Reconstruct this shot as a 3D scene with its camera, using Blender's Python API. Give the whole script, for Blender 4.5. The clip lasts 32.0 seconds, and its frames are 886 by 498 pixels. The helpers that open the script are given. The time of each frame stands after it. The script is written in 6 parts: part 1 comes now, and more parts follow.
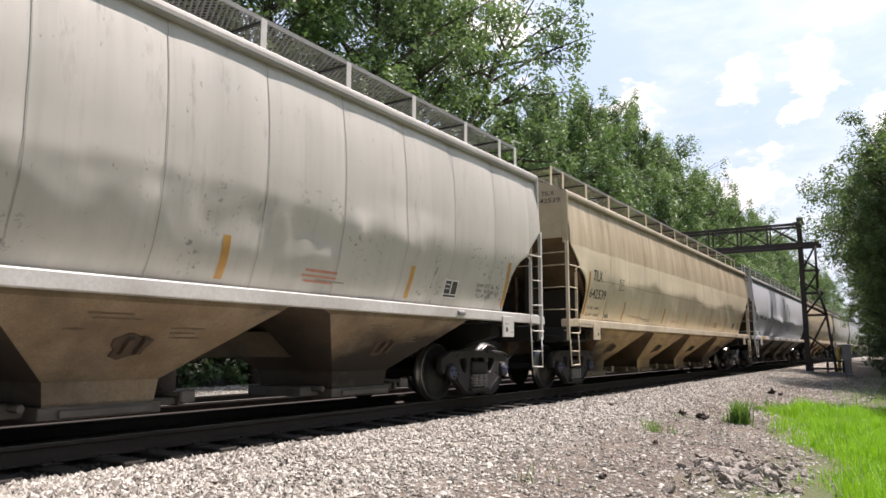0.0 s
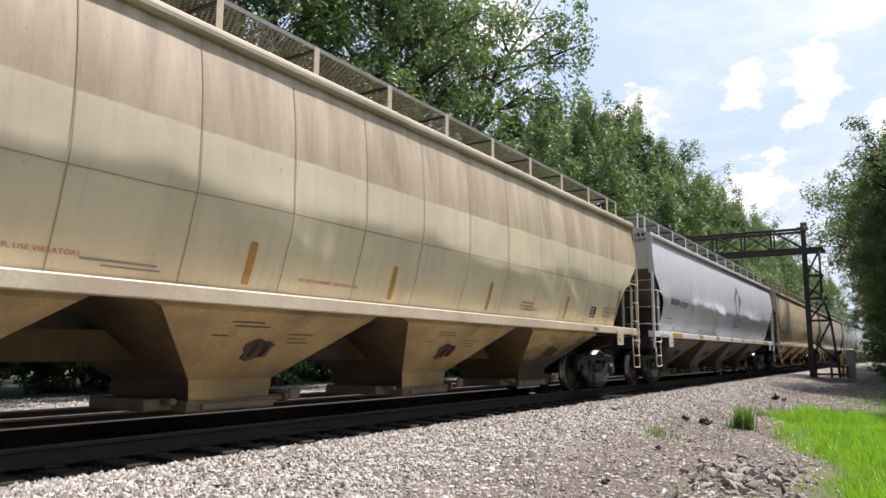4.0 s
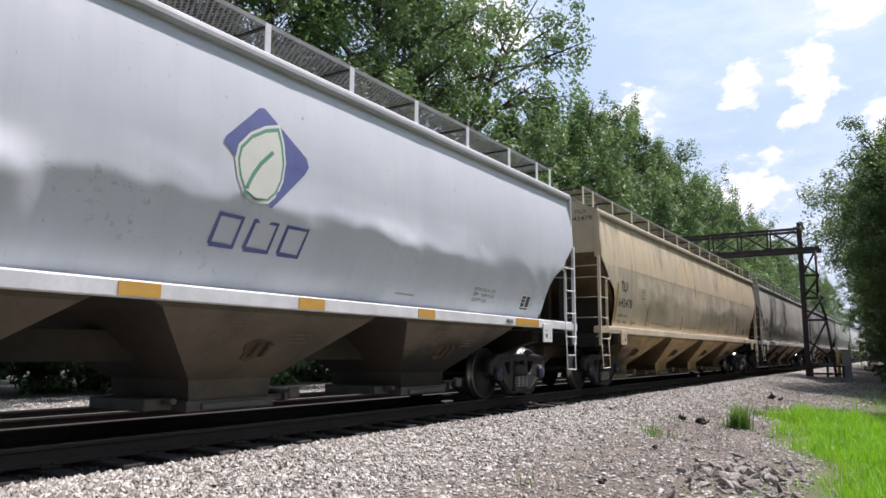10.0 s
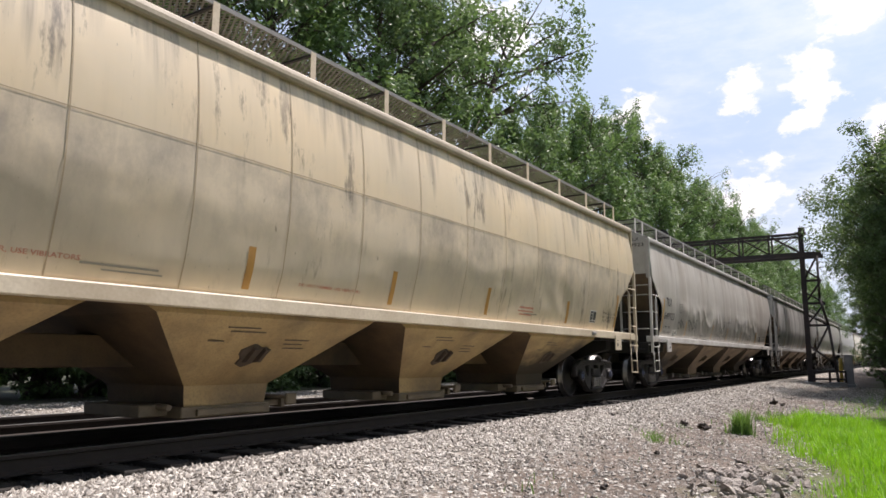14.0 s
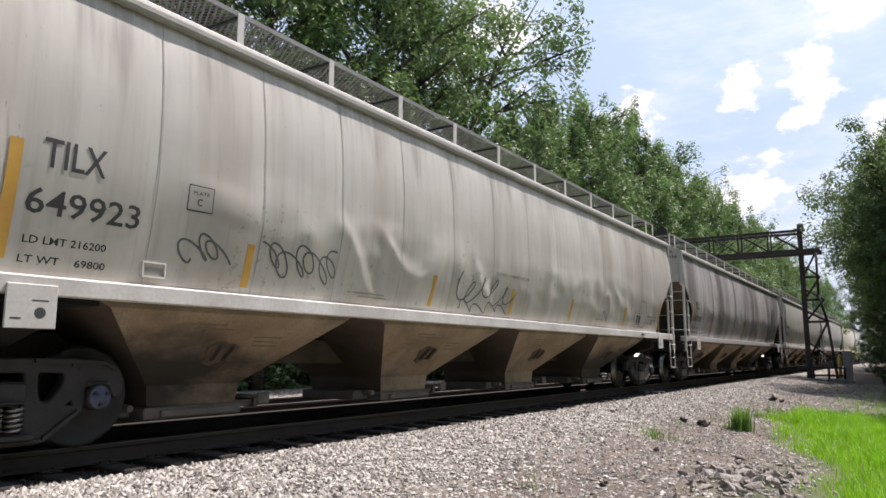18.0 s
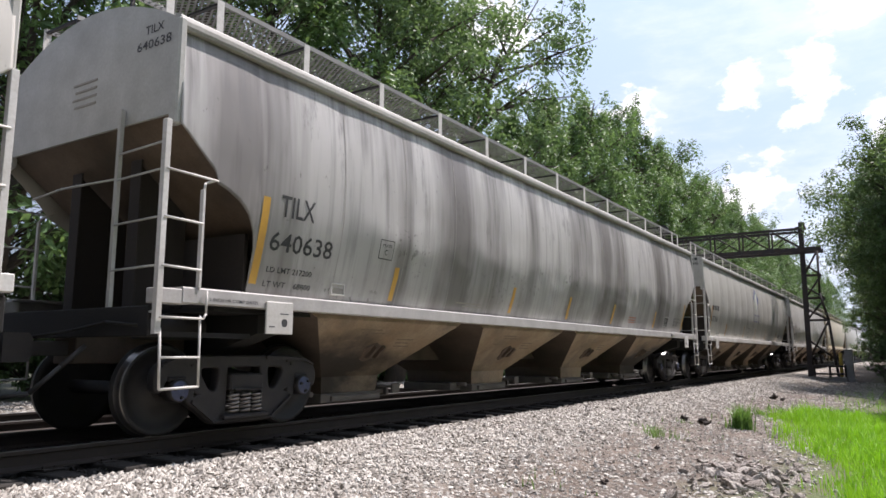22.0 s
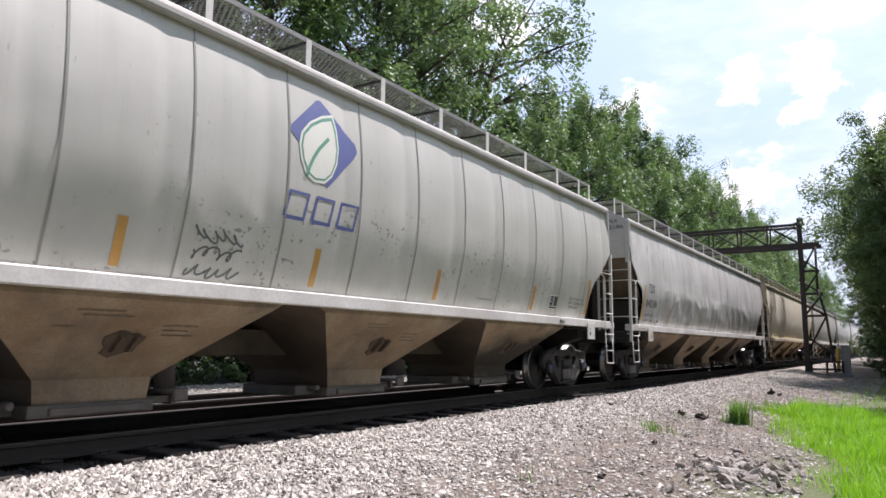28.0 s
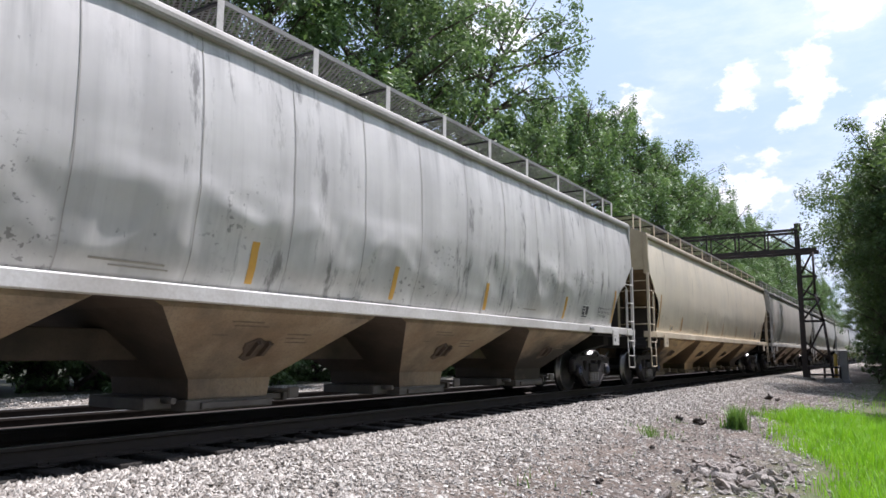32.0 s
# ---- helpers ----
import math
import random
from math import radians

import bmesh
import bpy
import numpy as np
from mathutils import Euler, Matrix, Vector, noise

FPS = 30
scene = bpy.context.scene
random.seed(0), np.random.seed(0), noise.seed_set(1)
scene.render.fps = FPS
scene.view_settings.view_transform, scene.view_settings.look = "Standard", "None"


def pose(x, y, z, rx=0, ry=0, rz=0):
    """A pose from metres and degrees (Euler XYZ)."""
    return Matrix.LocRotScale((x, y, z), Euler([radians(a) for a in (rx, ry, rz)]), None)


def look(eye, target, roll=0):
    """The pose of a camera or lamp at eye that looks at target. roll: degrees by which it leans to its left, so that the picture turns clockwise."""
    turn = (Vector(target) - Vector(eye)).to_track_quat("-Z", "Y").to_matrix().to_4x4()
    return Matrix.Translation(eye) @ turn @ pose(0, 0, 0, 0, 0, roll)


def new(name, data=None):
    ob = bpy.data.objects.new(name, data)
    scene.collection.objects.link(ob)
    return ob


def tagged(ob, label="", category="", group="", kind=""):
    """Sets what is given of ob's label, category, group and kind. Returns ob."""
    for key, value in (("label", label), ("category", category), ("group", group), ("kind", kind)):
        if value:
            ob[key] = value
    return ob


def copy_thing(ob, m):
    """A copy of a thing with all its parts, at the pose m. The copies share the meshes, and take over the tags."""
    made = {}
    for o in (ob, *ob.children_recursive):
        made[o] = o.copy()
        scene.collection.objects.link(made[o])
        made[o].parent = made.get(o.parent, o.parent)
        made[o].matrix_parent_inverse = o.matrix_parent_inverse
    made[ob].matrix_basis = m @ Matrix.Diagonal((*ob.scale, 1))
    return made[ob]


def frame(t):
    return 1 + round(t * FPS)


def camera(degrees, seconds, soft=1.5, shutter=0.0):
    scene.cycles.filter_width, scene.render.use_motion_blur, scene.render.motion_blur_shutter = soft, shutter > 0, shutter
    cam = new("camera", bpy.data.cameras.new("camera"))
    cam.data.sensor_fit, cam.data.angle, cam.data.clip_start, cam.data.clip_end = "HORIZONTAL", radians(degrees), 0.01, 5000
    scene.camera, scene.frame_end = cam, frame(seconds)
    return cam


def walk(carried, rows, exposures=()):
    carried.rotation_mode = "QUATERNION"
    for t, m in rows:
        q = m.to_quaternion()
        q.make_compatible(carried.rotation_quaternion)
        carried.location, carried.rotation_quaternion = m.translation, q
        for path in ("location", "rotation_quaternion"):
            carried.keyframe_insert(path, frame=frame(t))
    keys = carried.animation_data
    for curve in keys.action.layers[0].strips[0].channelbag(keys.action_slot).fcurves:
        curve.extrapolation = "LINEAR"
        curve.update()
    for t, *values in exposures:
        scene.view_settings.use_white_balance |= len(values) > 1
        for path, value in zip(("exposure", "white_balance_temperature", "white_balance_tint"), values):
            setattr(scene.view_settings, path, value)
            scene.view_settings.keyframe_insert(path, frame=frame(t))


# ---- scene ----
# World: x runs along the railway (the way the train comes from), y towards the train, z up from the rail head.
D = 7.24          # centre line of the near track
D2 = 11.7         # centre line of the far track
EYE = (0.0, 0.0, 0.832)
PITCH = 20.875    # coupled length of a car
BODY = 19.34      # length of a car body


def aim(yaw, tilt, lean):
    return pose(*EYE, 90 + tilt, 0, yaw - 90) @ pose(0, 0, 0, 0, 0, lean)


cam = camera(63.5, 32.0, 1.6)
walk(cam, [(t, aim(a, b, c)) for t, a, b, c in (
    (0, 32.77, 7.93, 0.1), (0.5, 32.68, 7.99, 0.16), (1, 32.81, 8.09, 0.22), (1.5, 32.84, 8.26, 0.25), (2, 32.75, 8.4, 0.3),
    (2.5, 32.86, 8.4, 0.3), (3, 32.95, 8.32, 0.31), (3.5, 33.04, 8.24, 0.33), (5.5, 32.96, 8.26, 0.4), (6, 32.96, 8.28, 0.4),
    (6.5, 32.86, 8.29, 0.38), (7, 32.9, 8.27, 0.35), (7.5, 32.88, 8.45, 0.33), (8, 32.72, 8.41, 0.36), (8.5, 32.8, 8.42, 0.38),
    (9, 32.7, 8.42, 0.4), (9.5, 32.61, 8.27, 0.34), (10, 32.78, 8.22, 0.3), (10.5, 32.78, 8.42, 0.32), (11, 32.79, 8.6, 0.28),
    (11.5, 32.79, 8.58, 0.28), (12, 32.82, 8.61, 0.23), (12.5, 33, 8.54, 0.2), (13, 33.07, 8.65, 0.25), (13.5, 32.83, 8.73, 0.34),
    (14, 32.88, 8.65, 0.28), (14.5, 32.96, 8.61, 0.18), (16.5, 33.14, 8.53, 0.18), (17, 33.11, 8.61, 0.15), (17.5, 33.05, 8.47, 0.1),
    (18, 32.81, 8.46, 0.1), (18.5, 32.74, 8.31, 0.18), (19, 32.71, 8.36, 0.14), (19.5, 32.84, 8.38, 0.06), (20, 32.74, 8.38, 0.1),
    (20.5, 32.63, 8.3, 0.12), (21, 32.61, 8.31, 0.08), (21.5, 32.74, 8.35, 0.1), (22, 32.89, 8.31, 0.14), (22.5, 32.6, 8.34, 0.06),
    (23, 32.7, 8.1, 0.04), (23.5, 32.5, 8.19, 0.06), (24, 32.71, 8.11, 0.08), (24.5, 32.82, 7.96, 0.04), (25, 32.86, 7.99, 0.06),
    (25.5, 32.8, 7.99, 0.12), (27.5, 32.74, 7.79, 0.4), (28, 32.77, 7.85, 0.36), (28.5, 32.7, 7.88, 0.3), (29, 32.71, 7.98, 0.26),
    (29.5, 32.55, 8.06, 0.28), (30, 32.41, 8.11, 0.36), (30.5, 32.48, 8.08, 0.42), (31, 32.53, 8.05, 0.5), (31.5, 32.55, 8.08, 0.52),
    (32, 32.61, 8.22, 0.46))], exposures=[(t, e, k, 23.5 if 22 < t < 32 else 21.5) for t, e, k in ((0, 0.25, 6700), (3, 0.19, 6600), (6, 0.07, 6350), (9, 0.05, 6100), (12, 0.06, 6550), (14, 0.06, 6550), (18, 0.09, 6450), (20, 0.06, 6100), (21, 0.02, 6150), (22, 0.22, 6350), (23, 0.25, 6400), (25, 0.36, 6280), (28, 0.31, 6250), (30, 0.33, 6250), (31, 0.33, 6200), (32, 0.14, 6050))])

# ---- light ----
SUN = Vector((0.54, -0.215, 1.0)).normalized()
sun = new("sun", bpy.data.lights.new("sun", "SUN"))
sun.data.energy, sun.data.angle, sun.data.color = 6.9, radians(0.55), (1.0, 0.96, 0.88)
sun.matrix_world = look((30, -10, 60), Vector((30, -10, 60)) - SUN)


def build_world():
    w = bpy.data.worlds.new("sky")
    scene.world = w
    w.use_nodes = True
    nt = w.node_tree
    nt.nodes.clear()
    out = nt.nodes.new("ShaderNodeOutputWorld")
    bg = nt.nodes.new("ShaderNodeBackground")
    bg.inputs[1].default_value = 0.087
    sky = nt.nodes.new("ShaderNodeTexSky")
    sky.sky_type, sky.sun_disc = "NISHITA", False
    sky.sun_elevation = math.asin(SUN.z)
    sky.sun_rotation = math.atan2(SUN.x, SUN.y)
    sky.dust_density, sky.air_density, sky.ozone_density = 2.5, 1.0, 0.8
    co = nt.nodes.new("ShaderNodeTexCoord")
    ln = nt.links.new

    def math_of(how, a, b):
        n = nt.nodes.new("ShaderNodeMath")
        n.operation = how
        for sock, v in zip(n.inputs, (a, b)):
            if isinstance(v, (int, float)):
                sock.default_value = v
            else:
                ln(v, sock)
        return n.outputs[0]

    def step_of(value, lo, hi, top=1.0):
        n = nt.nodes.new("ShaderNodeMapRange")
        n.interpolation_type = "SMOOTHSTEP"
        n.inputs["From Min"].default_value, n.inputs["From Max"].default_value, n.inputs["To Max"].default_value = lo, hi, top
        ln(value, n.inputs["Value"])
        return n.outputs[0]

    def fleece(scale, stretch, rough):
        mp = nt.nodes.new("ShaderNodeMapping")
        mp.inputs["Scale"].default_value = stretch
        n = nt.nodes.new("ShaderNodeTexNoise")
        n.inputs["Scale"].default_value, n.inputs["Detail"].default_value, n.inputs["Roughness"].default_value = scale, 9.0, rough
        ln(co.outputs["Generated"], mp.inputs[0])
        ln(mp.outputs[0], n.inputs[0])
        return n.outputs[0]

    def mixed(fac, a, colour):
        n = nt.nodes.new("ShaderNodeMix")
        n.data_type = "RGBA"
        n.inputs["B"].default_value = colour
        ln(fac, n.inputs["Factor"])
        ln(a, n.inputs["A"])
        return n.outputs["Result"]
    # haze brightening towards the sun
    dot = nt.nodes.new("ShaderNodeVectorMath")
    dot.operation = "DOT_PRODUCT"
    dot.inputs[1].default_value = SUN
    ln(co.outputs["Generated"], dot.inputs[0])
    col = mixed(step_of(dot.outputs["Value"], 0.0, 0.9, 0.85), sky.outputs[0], (7.9, 10.3, 12.9, 1))
    # thin torn veil over the whole sky, thicker towards the sun
    veil = step_of(fleece(2.3, (2.0, 2.0, 6.0), 0.6), 0.42, 0.75)
    col = mixed(math_of("MULTIPLY", veil, step_of(dot.outputs["Value"], -0.2, 0.6, 0.55)), col, (11.8, 12.5, 13.5, 1))
    # fair-weather puffs: way to each, its width
    edge = fleece(19.0, (1, 1, 1.6), 0.6)
    total = None
    for way, wide in CLOUDS:
        far = nt.nodes.new("ShaderNodeVectorMath")
        far.operation = "DISTANCE"
        far.inputs[1].default_value = Vector(way).normalized()
        ln(co.outputs["Generated"], far.inputs[0])
        near = math_of("SUBTRACT", 1.0, math_of("DIVIDE", far.outputs["Value"], wide))
        total = near if total is None else math_of("MAXIMUM", total, near)
    puff = step_of(math_of("ADD", total, math_of("MULTIPLY", edge, 3.4)), 1.95, 2.55)
    col = mixed(puff, col, (13.8, 13.8, 13.9, 1))
    ln(col, bg.inputs[0])
    ln(bg.outputs[0], out.inputs[0])


CLOUDS = (((0.9298, 0.1485, 0.3368), 0.045), ((0.9408, 0.0792, 0.3297), 0.05), ((0.9517, 0.0947, 0.2920), 0.03), ((0.9145, 0.0318, 0.4123), 0.055),
          ((0.9675, 0.1533, 0.2011), 0.07), ((0.787, 0.448, 0.4245), 0.11), ((0.9059, 0.2858, 0.3125), 0.05), ((0.93, 0.0, 0.26), 0.05),
          ((0.75, -0.45, 0.4), 0.3), ((0.5, 0.5, 0.75), 0.25), ((-0.5, -0.6, 0.5), 0.3), ((-0.7, 0.4, 0.45), 0.25), ((0.2, -0.85, 0.35), 0.25))
build_world()


# ---- materials ----
def nodes_of(name):
    m = bpy.data.materials.new(name)
    m.use_nodes = True
    return m, m.node_tree, m.node_tree.nodes["Principled BSDF"]


def put(nt, kind, **values):
    n = nt.nodes.new(kind)
    for k, v in values.items():
        n.inputs[k].default_value = v
    return n


def blend(nt, fac, a, b, how="MIX"):
    """Mix node; a and b are colours or sockets, fac a number or socket."""
    n = nt.nodes.new("ShaderNodeMix")
    n.data_type, n.blend_type = "RGBA", how
    for sock, v in ((n.inputs["Factor"], fac), (n.inputs["A"], a), (n.inputs["B"], b)):
        if isinstance(v, (int, float)):
            sock.default_value = v
        elif isinstance(v, tuple):
            sock.default_value = (*v, 1) if len(v) == 3 else v
        else:
            nt.links.new(v, sock)
    return n.outputs["Result"]


def ramp_of(nt, socket, lo, hi, invert=False):
    r = nt.nodes.new("ShaderNodeMapRange")
    r.inputs["From Min"].default_value, r.inputs["From Max"].default_value = lo, hi
    if invert:
        r.inputs["To Min"].default_value, r.inputs["To Max"].default_value = 1, 0
    nt.links.new(socket, r.inputs["Value"])
    return r.outputs[0]


def noise_of(nt, scale, stretch=(1, 1, 1), detail=5.0, rough=0.55, move=(0, 0, 0)):
    co = nt.nodes.new("ShaderNodeTexCoord")
    mp = put(nt, "ShaderNodeMapping", Scale=stretch, Location=move)
    n = put(nt, "ShaderNodeTexNoise", Scale=scale, Detail=detail, Roughness=rough)
    nt.links.new(co.outputs["Object"], mp.inputs[0])
    nt.links.new(mp.outputs[0], n.inputs[0])
    return n.outputs[0]


def bump_to(nt, bsdf, height, strength, dist=0.01):
    b = put(nt, "ShaderNodeBump", Strength=strength, Distance=dist)
    nt.links.new(height, b.inputs["Height"])
    nt.links.new(b.outputs[0], bsdf.inputs["Normal"])


def surface(name, base, second, rough=0.7, metal=0.0, scale=3.0, fine=40.0, bump=0.3, dist=0.01, amount=0.6, random_tone=0.0):
    """Plain worn surface: two colours mixed by patchy noise, fine grain, bump."""
    m, nt, b = nodes_of(name)
    patch = ramp_of(nt, noise_of(nt, scale), 0.35, 0.7)
    grain = noise_of(nt, fine, detail=3.0)
    col = blend(nt, patch, base, tuple(x * amount + y * (1 - amount) for x, y in zip(second, base)))
    col = blend(nt, ramp_of(nt, grain, 0.3, 0.75), col, blend(nt, 0.35, col, second))
    if random_tone:
        info = nt.nodes.new("ShaderNodeObjectInfo")
        col = blend(nt, ramp_of(nt, info.outputs["Random"], -0.2, 1.2), col, blend(nt, random_tone, col, second))
    nt.links.new(col, b.inputs["Base Color"])
    b.inputs["Roughness"].default_value, b.inputs["Metallic"].default_value = rough, metal
    bump_to(nt, b, grain, bump, dist)
    return m


def car_paint(name, base, grime, streak=0.5, top=0.0, low=0.3, seed=0.0, patch_col=None, gloss=0.34, broad=0.75, drips=0.0, band=0.0, specks=0.0, sharp=0.18, smear=0.0):
    """Weathered railway paint: vertical streaks, drips from the eaves, a grimy band, soot patches, dirt towards the
    sill (painted shade on the pale car), specks.
    """
    m, nt, b = nodes_of(name)
    mv = (seed * 7.3, 0, seed * 1.7)
    wide = ramp_of(nt, noise_of(nt, 1.0, (broad, 0.0, 0.07), 5.0, 0.58, mv), 0.53 - sharp / 2, 0.53 + sharp / 2)
    thin = ramp_of(nt, noise_of(nt, 1.0, (9.0, 0.0, 0.45), 6.0, 0.65, mv), 0.5, 0.78)
    cloud = ramp_of(nt, noise_of(nt, 0.7, (1, 1, 1.6), 6.0, 0.6, mv), 0.35, 0.7)
    speck = ramp_of(nt, noise_of(nt, 16.0, (1, 1, 0.5), 3.0, 0.6, mv), 0.69, 0.75)
    pos = nt.nodes.new("ShaderNodeSeparateXYZ")
    co = nt.nodes.new("ShaderNodeTexCoord")
    nt.links.new(co.outputs["Object"], pos.inputs[0])
    dark = tuple(g * 0.6 for g in grime)
    col = blend(nt, cloud, base, patch_col or tuple(c * 0.86 for c in base))
    mul = lambda s, k: put_math(nt, s, k)
    col = blend(nt, mul(wide, streak), col, grime)
    col = blend(nt, mul(thin, streak * 0.7), col, dark)
    if top:
        wob = noise_of(nt, 1.0, (1.3, 0, 0.2), 4.0, 0.6, mv)
        edge = ramp_of(nt, put_math(nt, pos.outputs[2], 1.0, wob, 0.09), 3.0, 3.02)
        col = blend(nt, put_math2(nt, edge, ramp_of(nt, noise_of(nt, 1.0, (2.6, 0, 0.3), 7, 0.7, mv), 0.2, 0.62), top), col, grime)
    if drips:
        # runs of soot of uneven length under the eaves
        length = noise_of(nt, 1.0, (1.1, 0, 0), 4.0, 0.7, (seed * 3.1 + 5, 0, 0))
        reach = ramp_of(nt, put_math(nt, pos.outputs[2], 1.0, length, 5.0), 6.1, 6.5)
        fibre = ramp_of(nt, noise_of(nt, 1.0, (7.0, 0, 0.3), 6.0, 0.7, mv), 0.36, 0.62)
        col = blend(nt, put_math2(nt, reach, fibre, drips), col, dark)
    if band:
        # soot lying under the seam at half height, thinning out downwards
        wob = noise_of(nt, 1.0, (0.9, 0, 0.5), 5.0, 0.65, mv)
        lower = ramp_of(nt, put_math(nt, pos.outputs[2], 1.0, wob, 0.12), 2.91, 2.935, True)
        fade = ramp_of(nt, put_math(nt, pos.outputs[2], 1.0, wob, 0.9), 2.05, 3.1)
        blot = ramp_of(nt, noise_of(nt, 1.0, (1.1, 0, 0.7), 6.0, 0.7, (seed * 2.2, 0, 1.0)), 0.42, 0.66)
        both = nt.nodes.new("ShaderNodeMath")
        both.operation = "MULTIPLY"
        nt.links.new(lower, both.inputs[0])
        nt.links.new(fade, both.inputs[1])
        col = blend(nt, put_math2(nt, both.outputs[0], blot, band), col, dark)
        col = blend(nt, mul(lower, 0.35), col, tuple(0.5 * x + 0.5 * sum(base) / 3 * 0.8 for x in base))
    # noise-broken dirt low on the side; white_grey uses it as painted shade
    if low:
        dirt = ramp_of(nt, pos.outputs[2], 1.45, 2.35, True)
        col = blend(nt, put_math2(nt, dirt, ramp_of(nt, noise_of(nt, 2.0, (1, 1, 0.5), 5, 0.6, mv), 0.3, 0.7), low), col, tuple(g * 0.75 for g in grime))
    if specks:
        spots = ramp_of(nt, noise_of(nt, 11.0, (1, 1, 1.2), 4.0, 0.6, mv), 0.60, 0.64)
        where = ramp_of(nt, noise_of(nt, 0.9, (1, 1, 1.3), 3.0, 0.5, (seed, 0, seed)), 0.5, 0.62)
        where = put_math2(nt, where, ramp_of(nt, pos.outputs[2], 2.35, 2.75, True), 1.0)
        col = blend(nt, put_math2(nt, spots, where, specks), col, tuple(g * 0.35 for g in grime))
    if smear:
        # short black smears running down
        mark = ramp_of(nt, noise_of(nt, 1.0, (3.2, 0, 0.75), 8.0, 0.72, (seed * 4.4, 0, seed)), 0.55, 0.63)
        area = ramp_of(nt, noise_of(nt, 0.35, (1, 1, 0.8), 3.0, 0.5, (seed * 1.3, 0, 2)), 0.38, 0.52)
        col = blend(nt, put_math2(nt, mark, area, smear), col, tuple(g * 0.4 for g in grime))
    col = blend(nt, mul(speck, 0.5), col, tuple(g * 0.35 for g in grime))
    nt.links.new(col, b.inputs["Base Color"])
    dull = ramp_of(nt, noise_of(nt, 2.5, (2, 1, 0.4), 5.0, 0.6, mv), 0.3, 0.75)
    nt.links.new(put_math(nt, dull, 0.25, dull, 0.0, gloss), b.inputs["Roughness"])
    bump_to(nt, b, noise_of(nt, 2.2, (1, 1, 0.6), 3.0, 0.5, mv), 0.22, 0.02)
    return m


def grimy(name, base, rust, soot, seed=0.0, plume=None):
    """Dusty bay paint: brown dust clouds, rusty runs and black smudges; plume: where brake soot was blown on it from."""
    m, nt, b = nodes_of(name)
    mv = (seed * 5.1, seed, seed * 2.3)
    col = blend(nt, ramp_of(nt, noise_of(nt, 1.1, (1, 1, 1), 6.0, 0.62, mv), 0.36, 0.66), base, rust)
    col = blend(nt, put_math(nt, ramp_of(nt, noise_of(nt, 1.0, (6, 6, 0.9), 6.0, 0.65, mv), 0.5, 0.75), 0.6), col, rust)
    col = blend(nt, put_math(nt, ramp_of(nt, noise_of(nt, 0.9, (1, 1, 1.5), 5.0, 0.55, (seed, 3, 1)), 0.42, 0.68), 0.85), col, soot)
    col = blend(nt, put_math(nt, ramp_of(nt, noise_of(nt, 40.0, detail=3.0), 0.45, 0.75), 0.35), col, soot)
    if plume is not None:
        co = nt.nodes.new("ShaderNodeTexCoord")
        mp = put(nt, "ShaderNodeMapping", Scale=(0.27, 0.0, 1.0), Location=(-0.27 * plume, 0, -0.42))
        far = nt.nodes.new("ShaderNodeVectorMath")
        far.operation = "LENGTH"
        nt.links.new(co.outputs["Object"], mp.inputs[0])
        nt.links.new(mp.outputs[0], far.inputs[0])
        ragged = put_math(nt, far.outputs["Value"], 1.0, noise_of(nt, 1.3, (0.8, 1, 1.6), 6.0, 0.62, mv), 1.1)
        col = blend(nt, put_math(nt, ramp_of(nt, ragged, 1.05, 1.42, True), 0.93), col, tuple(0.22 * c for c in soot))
    nt.links.new(col, b.inputs["Base Color"])
    b.inputs["Roughness"].default_value = 0.75
    bump_to(nt, b, noise_of(nt, 3.0, detail=5.0), 0.25, 0.02)
    return m


def put_math(nt, socket, k, other=None, k2=0.0, shift=0.0):
    """socket * k (+ other * k2 + shift)"""
    n = nt.nodes.new("ShaderNodeMath")
    n.operation = "MULTIPLY"
    nt.links.new(socket, n.inputs[0])
    n.inputs[1].default_value = k
    if other is None:
        return n.outputs[0]
    a = nt.nodes.new("ShaderNodeMath")
    a.operation = "MULTIPLY_ADD"
    nt.links.new(other, a.inputs[0])
    a.inputs[1].default_value = k2
    nt.links.new(n.outputs[0], a.inputs[2])
    if not shift:
        return a.outputs[0]
    c = nt.nodes.new("ShaderNodeMath")
    c.operation = "ADD"
    nt.links.new(a.outputs[0], c.inputs[0])
    c.inputs[1].default_value = shift
    return c.outputs[0]


def put_math2(nt, s1, s2, k):
    n = nt.nodes.new("ShaderNodeMath")
    n.operation = "MULTIPLY"
    nt.links.new(s1, n.inputs[0])
    nt.links.new(s2, n.inputs[1])
    return put_math(nt, n.outputs[0], k)


def leaf_material(name, dark, light, rough=0.55, through_light=0.3, glow=(0.20, 0.30, 0.06)):
    m, nt, b = nodes_of(name)
    geo = nt.nodes.new("ShaderNodeNewGeometry")
    big = ramp_of(nt, noise_of(nt, 0.45, detail=3.0), 0.35, 0.65)
    col = blend(nt, geo.outputs["Random Per Island"], dark, light)
    col = blend(nt, put_math(nt, big, 0.5), col, light)
    nt.links.new(col, b.inputs["Base Color"])
    b.inputs["Roughness"].default_value = rough
    tr = nt.nodes.new("ShaderNodeBsdfTranslucent")
    nt.links.new(blend(nt, 0.5, col, glow), tr.inputs[0])
    mx = put(nt, "ShaderNodeMixShader", Fac=through_light)
    nt.links.new(b.outputs[0], mx.inputs[1])
    nt.links.new(tr.outputs[0], mx.inputs[2])
    nt.links.new(mx.outputs[0], nt.nodes["Material Output"].inputs[0])
    return m


